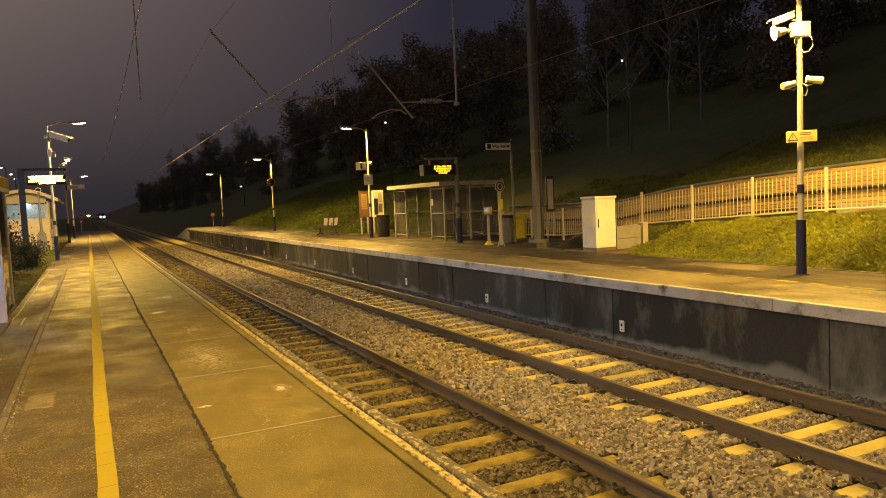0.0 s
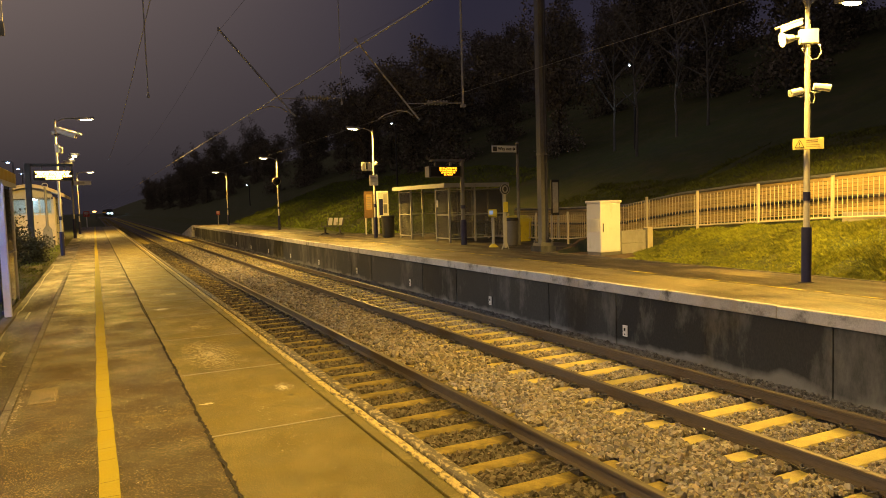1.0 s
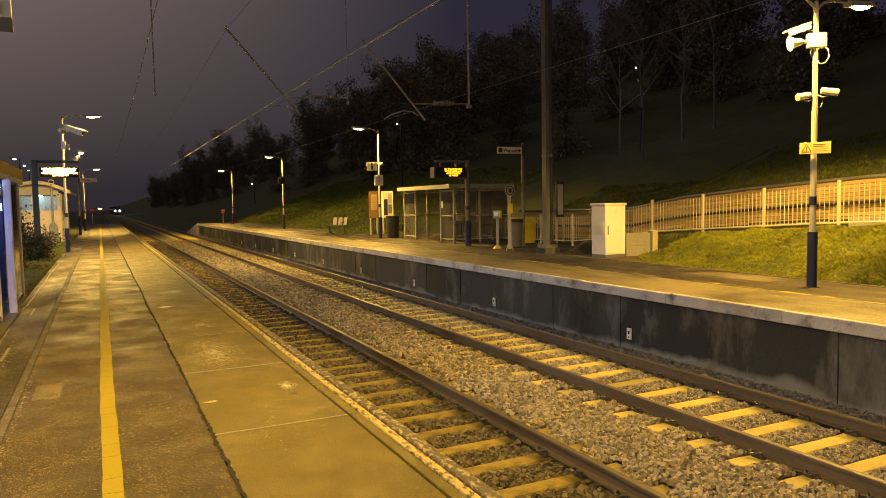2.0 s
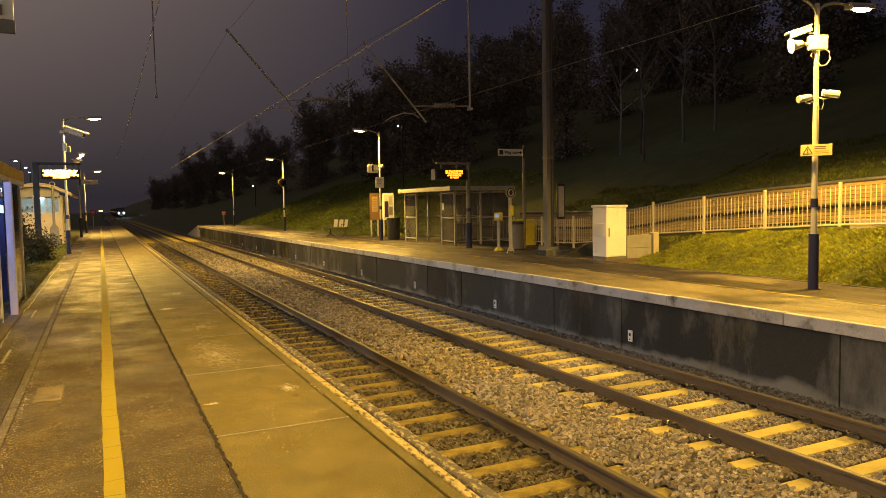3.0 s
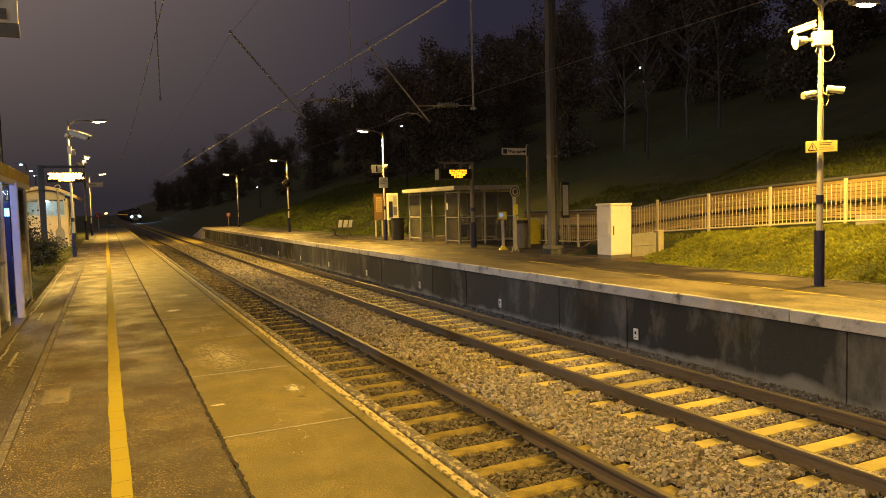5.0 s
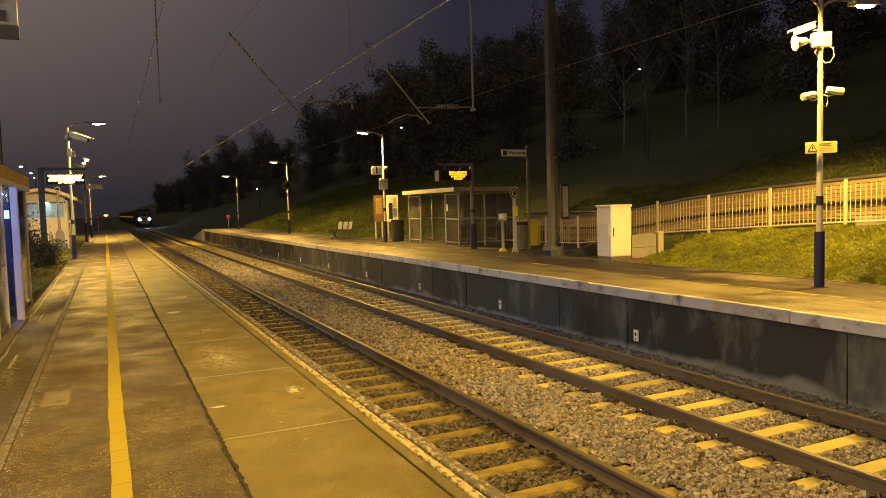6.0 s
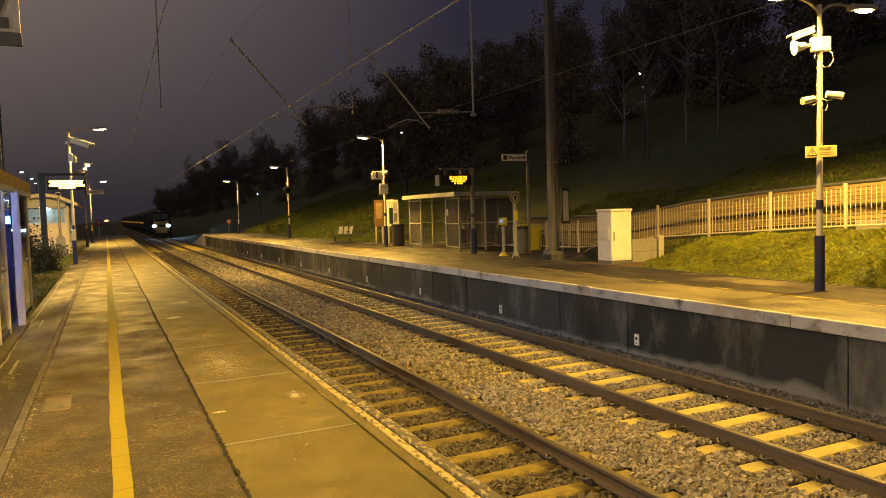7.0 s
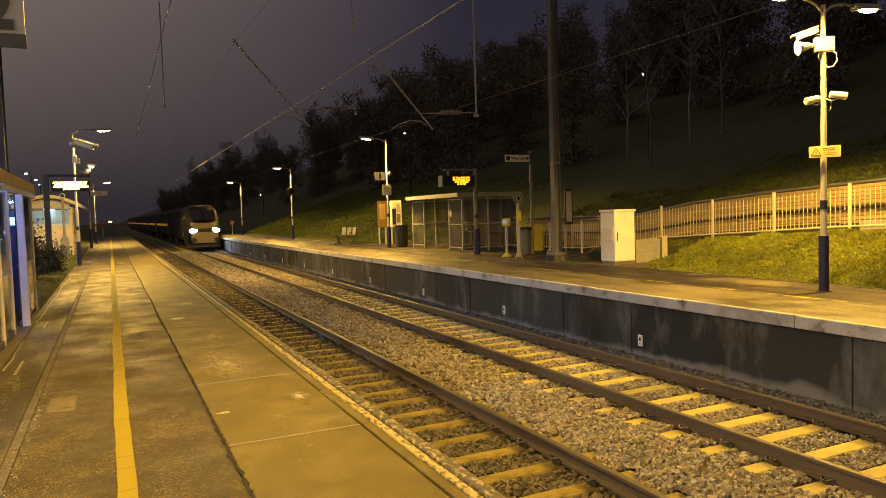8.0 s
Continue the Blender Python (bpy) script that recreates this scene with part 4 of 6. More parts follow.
# ---- train display ----
o = thing("departure_display", (9.85, 22.32, F), "amber dot-matrix train display hung from a grey post", "display")
part("post", made(rod, (0, 0, 0), (0, 0, 3.05), 0.085, 0.075, 16), GALV, o)
part("base_sleeve", made(rod, (0, 0, 0), (0, 0, 0.9), 0.11, 0.11, 16), NAVY, o)
part("band", made(rod, (0, 0, 1.3), (0, 0, 1.42), 0.088, 0.088, 16), NAVY, o)
part("arm", boxes((-1.25, 0.1, -0.05, 0.05, 2.96, 3.04), bev=0.01), GALV, o)
for x in (-1.05, -0.45):
    part("hanger", boxes((x - 0.03, x + 0.03, -0.03, 0.03, 2.8, 2.97)), GALV, o)
case = part("case", boxes((-1.36, -0.1, -0.16, 0.16, 2.42, 2.80), bev=0.012), DARK_STEEL, o)
part("end_plate", boxes((-1.375, -1.361, -0.155, 0.155, 2.425, 2.795)), GREY_STEEL, case, "pale end plate")
part("screen", boxes((-1.3, -0.16, -0.166, -0.161, 2.46, 2.77)), BLACK, case)


def led_rows(parent, rows, x0, pitch, z0, dz, y, mat, size=0.011, seed=3, name="led_row"):
    """Rows of lit dots that stand for text too small to read; rows: (first, count) columns."""
    rng = random.Random(seed)
    for r, (a, n) in enumerate(rows):
        bm = bmesh.new()
        for c in range(a, a + n):
            if (c - a) % 6 == 5 or rng.random() < 0.06:
                continue
            for k in range(4):
                if rng.random() < 0.72:
                    x, z = x0 + c * pitch, z0 - r * dz - k * dz * 0.19
                    box(bm, x - size, x + size, y - 0.002, y, z - size, z + size)
        tagged(part(name, bm, mat, parent, "amber lit text row"), kind="stuff")


led_rows(case, ((18, 40), (18, 40), (22, 32), (28, 20)), -1.26, 0.0168, 2.745, 0.075, -0.167, LED_AMBER)

# ---- way out sign ----
o = thing("way_out_sign", (11.16, 20.71, F), "white way out sign on a tall grey post", "sign")
part("post", made(rod, (0, 0, 0), (0, 0, 3.5), 0.055, 0.05, 14), GALV, o)
part("cap", made(rod, (0, 0, 3.5), (0, 0, 3.54), 0.06, 0.03, 14), GALV, o)
part("plate", boxes((-1.02, -0.05, -0.04, 0.0, 3.17, 3.40), bev=0.008), SIGN_WHITE, o)
part("end_bracket", boxes((-0.06, 0.0, -0.055, 0.02, 3.1, 3.47)), DARK_STEEL, o)
part("pictogram", boxes((-0.98, -0.83, -0.044, -0.041, 3.21, 3.36)), DARK_STEEL, o, "dark square pictogram")
lettering("Way out", 0.145, BLACK, o, (-0.53, -0.043, 3.285))
bm = boxes((-0.27, -0.16, -0.045, -0.041, 3.272, 3.298))
prism(bm, [(-0.18, 3.225), (-0.09, 3.285), (-0.18, 3.345)], 1, -0.045, -0.041)
part("arrow", bm, BLACK, o)

# ---- help point, ticket validator post, round sign ----
o = thing("help_point", (9.95, 20.4, F), "yellow and blue help point terminal on a post", "help point")
part("foot", made(rod, (0, 0, 0), (0, 0, 0.12), 0.17, 0.06, 14), GRIT_YELLOW, o, "yellow cone foot")
part("post", made(rod, (0, 0, 0.1), (0, 0, 1.02), 0.05, 0.05, 14), GREY_STEEL, o)
b = part("terminal", boxes((-0.14, 0.14, -0.1, 0.08, 0, 0.26), bev=0.025), GRIT_YELLOW, o, "yellow terminal head")
b.location, b.rotation_euler = (0, 0, 1.0), (-0.25, 0, radians(-35))
part("screen", boxes((-0.11, 0.02, -0.106, -0.101, 0.07, 0.20), bev=0.0), glowing("terminal_screen", (0.55, 0.7, 1.0), 0.35, 0.2), b, "lit pale blue screen")
o = thing("round_sign", (9.66, 19.16, F), "round dark sign with a pale ring on a square column", "sign")
part("column", boxes((-0.045, 0.045, -0.045, 0.045, 0.05, 1.74), bev=0.008), GREY_STEEL, o)
for s in (-1, 1):
    part("stay", made(rod, (s * 0.13, 0, 0.0), (s * 0.03, 0, 0.25), 0.018), GREY_STEEL, o)
d = part("disc", made(rod, (0, 0.03, 1.9), (0, -0.05, 1.9), 0.165, 0.165, 28), BLACK_PLASTIC, o)
part("ring", made(pipe, [(0.085 * math.cos(a * math.tau / 24), -0.056, 1.9 + 0.10 * math.sin(a * math.tau / 24)) for a in range(25)], 0.022, 6), GREY_STEEL, d, "pale oval ring")
part("rim", made(pipe, [(0.165 * math.cos(a * math.tau / 28), -0.05, 1.9 + 0.165 * math.sin(a * math.tau / 28)) for a in range(29)], 0.012, 6), GREY_STEEL, d, "pale metal rim")
part("call_box", boxes((-0.09, 0.05, -0.13, -0.06, 1.18, 1.5), bev=0.012), GRIT_YELLOW, o, "amber call box")

# ---- grit bin ----
o = thing("grit_bin", (12.3, 22.6, F), "yellow plastic grit bin beside the railings", "grit bin")
bm = bmesh.new()
prism(bm, [(-0.28, 0), (0.28, 0), (0.34, 0.75), (-0.34, 0.75)], 0, -0.4, 0.4)
part("body", bm, GRIT_YELLOW, o)
bm = bmesh.new()
prism(bm, [(-0.37, 0.74), (0.37, 0.74), (0.34, 0.82), (0.0, 0.97), (-0.34, 0.86)], 0, -0.43, 0.43)
part("lid", bm, GRIT_YELLOW, o)

# ---- notice board beyond the mast ----
o = thing("notice_board", (13.17, 21.4, FAR_H), "dark framed notice board on posts beside the ramp", "notice board")
part("board", boxes((-0.17, 0.17, -0.03, 0.03, 0.95, 2.25), bev=0.008), DARK_STEEL, o)
part("sheet", boxes((-0.12, 0.12, -0.035, -0.031, 1.05, 2.15)), POSTER, o)
for s in (-0.14, 0.14):
    part("post", boxes((s - 0.03, s + 0.03, -0.02, 0.04, -0.1, 1.0)), GREY_STEEL, o)

# ---- equipment cabinet and low wall ----
o = thing("equipment_cabinet", (10.18, 15.1, F), "white steel equipment cabinet with a louvred side", "cabinet")
part("plinth", boxes((0.01, 0.67, 0.01, 0.58, -0.04, 0.08)), GALV, o)
body = part("body", boxes((0.0, 0.68, 0.0, 0.59, 0.08, 1.40), bev=0.012), WHITE_PAINT, o)
part("top", boxes((-0.03, 0.71, -0.03, 0.62, 1.40, 1.47), bev=0.02), WHITE_PAINT, o)
door = part("door", boxes((0.02, 0.66, -0.014, -0.001, 0.11, 1.38), bev=0.004), WHITE_PAINT, o)
part("handle", boxes((0.06, 0.085, -0.035, -0.0145, 0.62, 0.86), bev=0.006), BLACK_PLASTIC, door, "black lever handle")
for k in range(11):
    part("louvre", boxes((-0.012, -0.001, 0.08 + k * 0.042, 0.105 + k * 0.042, 0.62, 0.98)), WHITE_PAINT, body)

o = thing("low_wall", (11.0, 15.28, F), "low grey concrete post-and-panel wall", "wall")
part("panel", boxes((0, 0.86, -0.05, 0.05, -0.1, 0.27)), GREY_CONCRETE, o)
part("panel", boxes((0, 0.86, -0.05, 0.05, 0.28, 0.62), bev=0.006), GREY_CONCRETE, o)
part("post", boxes((0.865, 0.92, -0.07, 0.07, -0.1, 0.66), bev=0.006), GALV, o)
part("end_block", boxes((0.93, 1.13, -0.05, 0.1, -0.1, 0.68), bev=0.012), CREAM_PAINT, o, "cream end block")

# ---- railings along the path ----
POSTS = [15.98 - 1.94 * k for k in range(-5, 9)]


def picket_mesh():
    bm = bmesh.new()
    rod(bm, (0, 0, 0), (0, 0, 0.80), 0.0085, 0.0085, 6)
    rod(bm, (0, 0, 0.80), (0, 0, 0.84), 0.0085, 0.002, 6)
    return mesh_of("picket", bm, CREAM_PAINT)


PICKET = picket_mesh()


def railing(ya, yb):
    o = thing("railing", (12.6, yb, fence_base(yb) + 0.0), "cream painted steel railing panel with vertical bars", "railing", "railings along the path")
    za, zb = fence_base(ya) - fence_base(yb), 0.0
    L = ya - yb
    part("post", boxes((-0.03, 0.03, -0.03, 0.03, -0.1, 1.02), bev=0.008), CREAM_PAINT, o)
    bm = bmesh.new()
    rod(bm, (0, 0, 0.09), (0, L, 0.09 + za), 0.022, 0.022, 8)
    part("rail", bm, CREAM_PAINT, o)
    n = 16
    for k in range(1, n + 1):
        s = k / (n + 1)
        p = part("picket", PICKET, None, o)
        p.location = (0.0, s * L, 0.09 + s * za)


for a, b in zip(POSTS, POSTS[1:]):
    railing(a, b)

o = thing("path_kerb_block", (12.75, 0, 0), "pale concrete kerb block behind the railings", "kerb")
part("block", boxes((0.0, 0.14, 6.2, 10.04, 0.9, 1.19), bev=0.012), GREY_CONCRETE, o)

# ---- board wall and handrail behind the path ----
ys = [26 - 2.4 * k for k in range(13)]
o = thing("wall_boards", (14.3, 0, 0), "retaining wall of horizontal weathered boards behind the path", "wall", kind="structure")
for i, (a, b) in enumerate(zip(ys, ys[1:])):
    za, zb = fence_base(a), fence_base(b)
    for k in range(12):
        bm = bmesh.new()
        z0 = -0.04 + k * 0.095
        d = 0.012 * math.sin(i * 3 + k * 2.1)
        v = box(bm, d, 0.06 + d, b + 0.004, a - 0.004, 0, 0.084)
        for w in v:
            w.co.z += z0 + zb + (za - zb) * (w.co.y - b) / (a - b)
        part("board", bm, TIMBER, o)
o = thing("handrail", (14.2, 0, 0), "dark tubular handrail bracketed to the board wall", "handrail")
part("rail", made(pipe, [(0, y, fence_base(y) + 0.56) for y in ys], 0.04, 8), DARK_STEEL, o)
for y in ys[1:-1]:
    part("bracket", made(rod, (0, y, fence_base(y) + 0.54), (0.1, y, fence_base(y) + 0.5), 0.015), DARK_STEEL, o)
o = thing("capping_rail", (14.3, 0, 0), "grey tubular capping rail on the board wall", "rail")
part("rail", made(pipe, [(0.03, y, fence_base(y) + 1.14) for y in ys], 0.045, 8), GALV, o)
for y in ys[1:-1]:
    part("bracket", boxes((0.01, 0.05, y - 0.03, y + 0.03, fence_base(y) + 1.07, fence_base(y) + 1.12)), GALV, o)

# bare orange-brown soil round the cabinet
xs9, ys9 = np.linspace(9.97, 12.15, 12), np.linspace(13.9, 17.3, 14)
vv = np.array([(x + 0.06 * math.sin(y * 5), y + 0.1 * math.sin(x * 4), ground_height(x, y) + 0.012) for y in ys9 for x in xs9])
ff = np.array([(j * 12 + i, j * 12 + i + 1, j * 12 + i + 13, j * 12 + i + 12) for j in range(13) for i in range(11)])
tagged(new("soil_patch", arrays("soil_patch", vv, ff, material("orange_brown_soil", (0.16, 0.10, 0.05), 0.95, vary=0.5, scale=4, fine=45, bump=0.9, dirt=(0.05, 0.05, 0.02), dirt_at=0.6, bump_dist=0.03))), "bare orange-brown soil round the equipment cabinet", "soil", kind="structure")

# ---- marker plates on the platform wall ----
for k in range(10):
    y = 9.75 + 4.78 * k
    o = thing("marker_plate", (EDGE + 0.06, y, -0.72), "small white marker plate fixed to the platform wall", "marker plate", "platform wall marker plates")
    part("plate", boxes((-0.012, 0.012, -0.055, 0.055, -0.10, 0.10), bev=0.004), SIGN_WHITE, o)
    part("print", boxes((-0.015, -0.0125, -0.022, 0.022, -0.005, 0.05)), BLACK, o)
    part("bolt", made(rod, (-0.02, 0, -0.06), (0.0, 0, -0.06), 0.014), DARK_STEEL, o)

# ---- end of far platform ----
o = thing("limit_sign", (9.54, 76.0, -0.3), "small red and white limit sign on a post", "sign")
part("post", boxes((-0.04, 0.04, -0.02, 0.02, -0.6, 1.7)), GREY_STEEL, o)
part("plate", boxes((-0.2, 0.2, -0.045, -0.021, 1.3, 1.7), bev=0.005), RED_SIGN, o)
bars(o, -0.15, 0.15, (1.62, 1.54, 1.4), -0.048, SIGN_WHITE, 0.04, 2)

# ================= overhead line =================
YB = 17.7
MAST_STEEL = material("dull_mast_steel", (0.17, 0.175, 0.19), 0.6, metal=0.2, vary=0.3, scale=2, fine=40, bump=0.15, dirt=(0.07, 0.065, 0.05), dirt_at=0.58, stretch=(1, 1, 0.3))
LINE_STEEL = material("galvanised_line_tube", (0.42, 0.41, 0.41), 0.6, metal=0.1, vary=0.15, bump=0.05)


def mast(at, label, face=1):
    o = thing("overhead_line_mast", at, label, "mast", "overhead line masts")
    bm = bmesh.new()
    prism(bm, [(-0.105, -0.105), (-0.09, -0.105), (-0.09, -0.006), (0.09, -0.006), (0.09, -0.105), (0.105, -0.105), (0.105, 0.105), (0.09, 0.105), (0.09, 0.006), (-0.09, 0.006), (-0.09, 0.105), (-0.105, 0.105)], 2, 0.25, 9.2)
    part("column", bm, MAST_STEEL, o)
    part("foundation", boxes((-0.27, 0.27, -0.27, 0.27, -0.1, 0.16), bev=0.02), CONCRETE, o)
    part("base_plate", boxes((-0.22, 0.22, -0.22, 0.22, 0.16, 0.25)), GALV, o)
    part("clamp_band", boxes((-0.115, 0.115, -0.115, 0.115, 2.86, 2.93)), GALV, o)
    part("cable_pipe", made(rod, (0.14, -0.08, 0.2), (0.14, -0.08, 9.2), 0.016), DARK_STEEL, o)
    for x in (-0.18, 0.18):
        for y in (-0.2, 0.2):
            part("bolt", made(rod, (x, y, 0.26), (x, y, 0.33), 0.02), GALV, o)
    return o


mast((10.1, YB, F), "tall weathered steel overhead line mast on a concrete block")
mast((-4.02, YB, -0.05), "tall steel overhead line mast behind the near platform")
o = thing("portal_beam", (3.04, YB, 9.3), "steel lattice portal beam across both tracks", "beam")
for z in (0.0, 0.5):
    for y in (-0.2, 0.2):
        part("chord", boxes((-7.15, 7.2, y - 0.04, y + 0.04, z - 0.04, z + 0.04)), GALV, o)
for k in range(15):
    part("lacing", made(rod, (-8.1 + k, -0.2, 0 if k % 2 else 0.5), (-7.1 + k, -0.2, 0.5 if k % 2 else 0), 0.02), GALV, o)


def dropper(x, z0, label, r=0.03):
    o = thing("drop_tube", (x, YB, 9.3), label, "drop tube", "drop tubes")
    part("tube", made(rod, (0, 0, 0), (0, 0, z0 - 9.3), r, r, 10), LINE_STEEL, o)
    part("end_fitting", boxes((-2 * r, 2 * r, -2 * r, 2 * r, z0 - 9.36, z0 - 9.28)), LINE_STEEL, o)


def insulator(parent, a, b):
    a, b = Vector(a), Vector(b)
    bm = bmesh.new()
    rod(bm, a, b, 0.03, 0.03, 8)
    for k in range(7):
        p = a.lerp(b, (k + 0.5) / 7)
        d = (b - a).normalized() * 0.012
        rod(bm, p - d, p + d, 0.075, 0.06, 12)
    part("insulator", bm, GREY_CONCRETE, parent, "ribbed grey insulator")


dropper(-0.69, 4.3, "steel drop tube on the near side", 0.015)
dropper(7.5, 4.35, "steel drop tube beside the far track")
dropper(3.95, 4.3, "thin steel drop tube between the tracks", 0.012)
for cx, root in ((1.51, 3.95), (4.94, 7.5)):
    o = thing("cantilever", (cx, YB, 0), "tubular overhead line cantilever with insulators", "cantilever", "cantilevers")
    part("stay_tube", made(rod, (-0.56, 0, 5.92), (1.2, 0, 3.91), 0.026, 0.026, 8), LINE_STEEL, o)
    insulator(o, (1.45, 0, 4.38), (2.1, 0, 4.40))
    part("registration_tube", made(rod, (0.83, 0, 4.335), (root - cx, 0, 4.41), 0.014, 0.014, 8), LINE_STEEL, o)
    part("steady_arm", made(pipe, [(1.0, 0, 4.02), (0.85, 0, 4.12), (0.55, 0, 4.14), (0.2, 0, 4.02), (0.0, 0, 3.9)], 0.016, 6), LINE_STEEL, o)
    part("messenger_clamp", boxes((-0.59, -0.53, -0.03, 0.03, 5.88, 5.96)), LINE_STEEL, o)

WIRE = material("copper_contact_wire", (0.50, 0.46, 0.41), 0.4, metal=0.2, vary=0.1, bump=0.0)
DULL_WIRE = material("tarnished_wire", (0.06, 0.058, 0.055), 0.7, metal=0.1, vary=0.1, bump=0.0)


def wire(name, pts, r, label, mat):
    o = thing(name, (0, 0, 0), label, "wire", "overhead wires")
    part("strand", made(pipe, pts, r, 6), mat, o)
    return o


def sag(x, z, low, y0, y1, n=12):
    return [(x, y0 + (y1 - y0) * k / n, z - low * 4 * (k / n) * (1 - k / n)) for k in range(n + 1)]


for x in (1.51, 4.94):
    wire("contact_wire", [(x - 0.02, -40, 3.88), (x, YB, 3.88), (x + 0.05, 70, 3.88), (x, 130, 3.88), (x, 420, 3.9)], 0.011 if x < 3 else 0.0025, "taut contact wire over a track", WIRE)
    wire("messenger_wire", sag(x - 0.54, 5.9, 0.55, YB - 55, YB) + sag(x - 0.54, 5.9, 0.55, YB, YB + 55)[1:], 0.003, "sagging messenger wire above the contact wire", DULL_WIRE)
wire("feeder_wire", sag(-0.55, 6.4, 0.5, -30, YB)[:-1] + sag(-0.55, 6.4, 0.5, YB, YB + 55) , 0.010, "thin return wire on the near side", WIRE)

# ================= the hill =================
def tree_mesh(seed):
    """One tree: tapered trunk with limbs, and a crown of leaf clumps with gaps."""
    rng = np.random.default_rng(seed)
    h = 9.0
    bm = bmesh.new()
    pipe_pts = [Vector((0.25 * math.sin(k * 1.3 + seed) * k / 6, 0.25 * math.cos(k * 1.7 + seed) * k / 6, h * 0.8 * k / 6)) for k in range(7)]
    tips = []
    for k in range(6):
        rod(bm, pipe_pts[k], pipe_pts[k + 1], 0.13 * (1 - k / 6.5), 0.13 * (1 - (k + 1) / 6.5), 7, caps=False)
    for k in range(11):
        a = rng.uniform(0, math.tau)
        s = pipe_pts[2 + k % 4].lerp(pipe_pts[3 + k % 4], rng.uniform(0, 1))
        e = s + Vector((math.cos(a) * rng.uniform(1.2, 2.6), math.sin(a) * rng.uniform(1.2, 2.6), rng.uniform(0.8, 2.4)))
        rod(bm, s, e, 0.06, 0.02, 5, caps=False)
        tips += [e, s.lerp(e, 0.7)]
        for j in range(2):
            e2 = e + Vector(rng.uniform(-1, 1, 3)) + Vector((0, 0, 0.4))
            rod(bm, e, e2, 0.02, 0.006, 4, caps=False)
            tips.append(e2)
    tips += pipe_pts[4:] + pipe_pts[1:4] * 3 + [Vector((1.2 * math.cos(k), 1.2 * math.sin(k), 0.7)) for k in range(7)]
    trunk = mesh_of("trunk", bm, PALE_BARK if seed == 3 else BARK)
    n = 8000
    tips = [t + Vector(rng.normal(0, 0.4, 3)) for t in tips for _ in range(3)]
    c = np.array([tips[i] for i in rng.integers(0, len(tips), n)]) + np.clip(rng.normal(0, 0.33, (n, 3)), -0.6, 0.6)
    u, w = rng.normal(size=(n, 3)), rng.normal(size=(n, 3))
    u /= np.linalg.norm(u, axis=1)[:, None]
    w = np.cross(u, w)
    w /= np.linalg.norm(w, axis=1)[:, None]
    s = rng.uniform(0.07, 0.15, (n, 1))
    v = np.stack([c - u * s, c + w * s * 0.6, c + u * s, c - w * s * 0.6], 1).reshape(-1, 3)
    crown = arrays("crown", v, np.arange(4 * n).reshape(n, 4), LEAF)
    return trunk, crown


TREES = [tree_mesh(s) for s in range(5)]
rng = random.Random(11)
spots = []
for k in range(240):
    y = rng.uniform(4, 330)
    x = rng.uniform(22 if y < 60 else 13 + 400 / y, 66)
    if y > 120 and x > 45:
        continue
    if all((x - a) ** 2 + (y - b) ** 2 > (9 if y < 90 else 30) for a, b in spots):
        spots.append((x, y))
LONE_LAMPS = ((24.3, 29.7, 8.6), (19.0, 50.3, 7.7), (15.9, 91.7, 4.5))


def clear_of_lamps(x, y):
    """True where a tree leaves the lone lamps on the slope open towards the platforms."""
    for a, b, _ in LONE_LAMPS:
        k = ((x + 2) * (a + 2) + y * b) / ((a + 2) ** 2 + b * b)
        if 0 < k < 1.04 and math.hypot(x + 2 - k * (a + 2), y - k * b) < 3.2:
            return False
    return True


spots = [p for p in spots if clear_of_lamps(*p)]
for i, (x, y) in enumerate(spots[:130]):
    o = thing("tree", (x, y, ground_height(x, y) - 0.1), "dark leafy tree on the cutting slope", "tree", "hillside trees", rng.uniform(0, 360))
    k = rng.uniform(0.75, 1.12)
    o.scale = (k, k, k * rng.uniform(0.9, 1.15))
    tr, cr = TREES[i % 5]
    part("trunk", tr, None, o)
    part("crown", cr, None, o)


for x, y in ((22.9, 28.0), (25.7, 28.1), (27.2, 27.4), (24.4, 31.5)):
    o = thing("birch_tree", (x, y, ground_height(x, y) - 0.1), "slender pale-barked tree on the slope beside a lamp", "tree", "pale hillside trees", 70 * x)
    o.scale = (0.62, 0.62, 0.95)
    part("trunk", TREES[3][0], None, o)


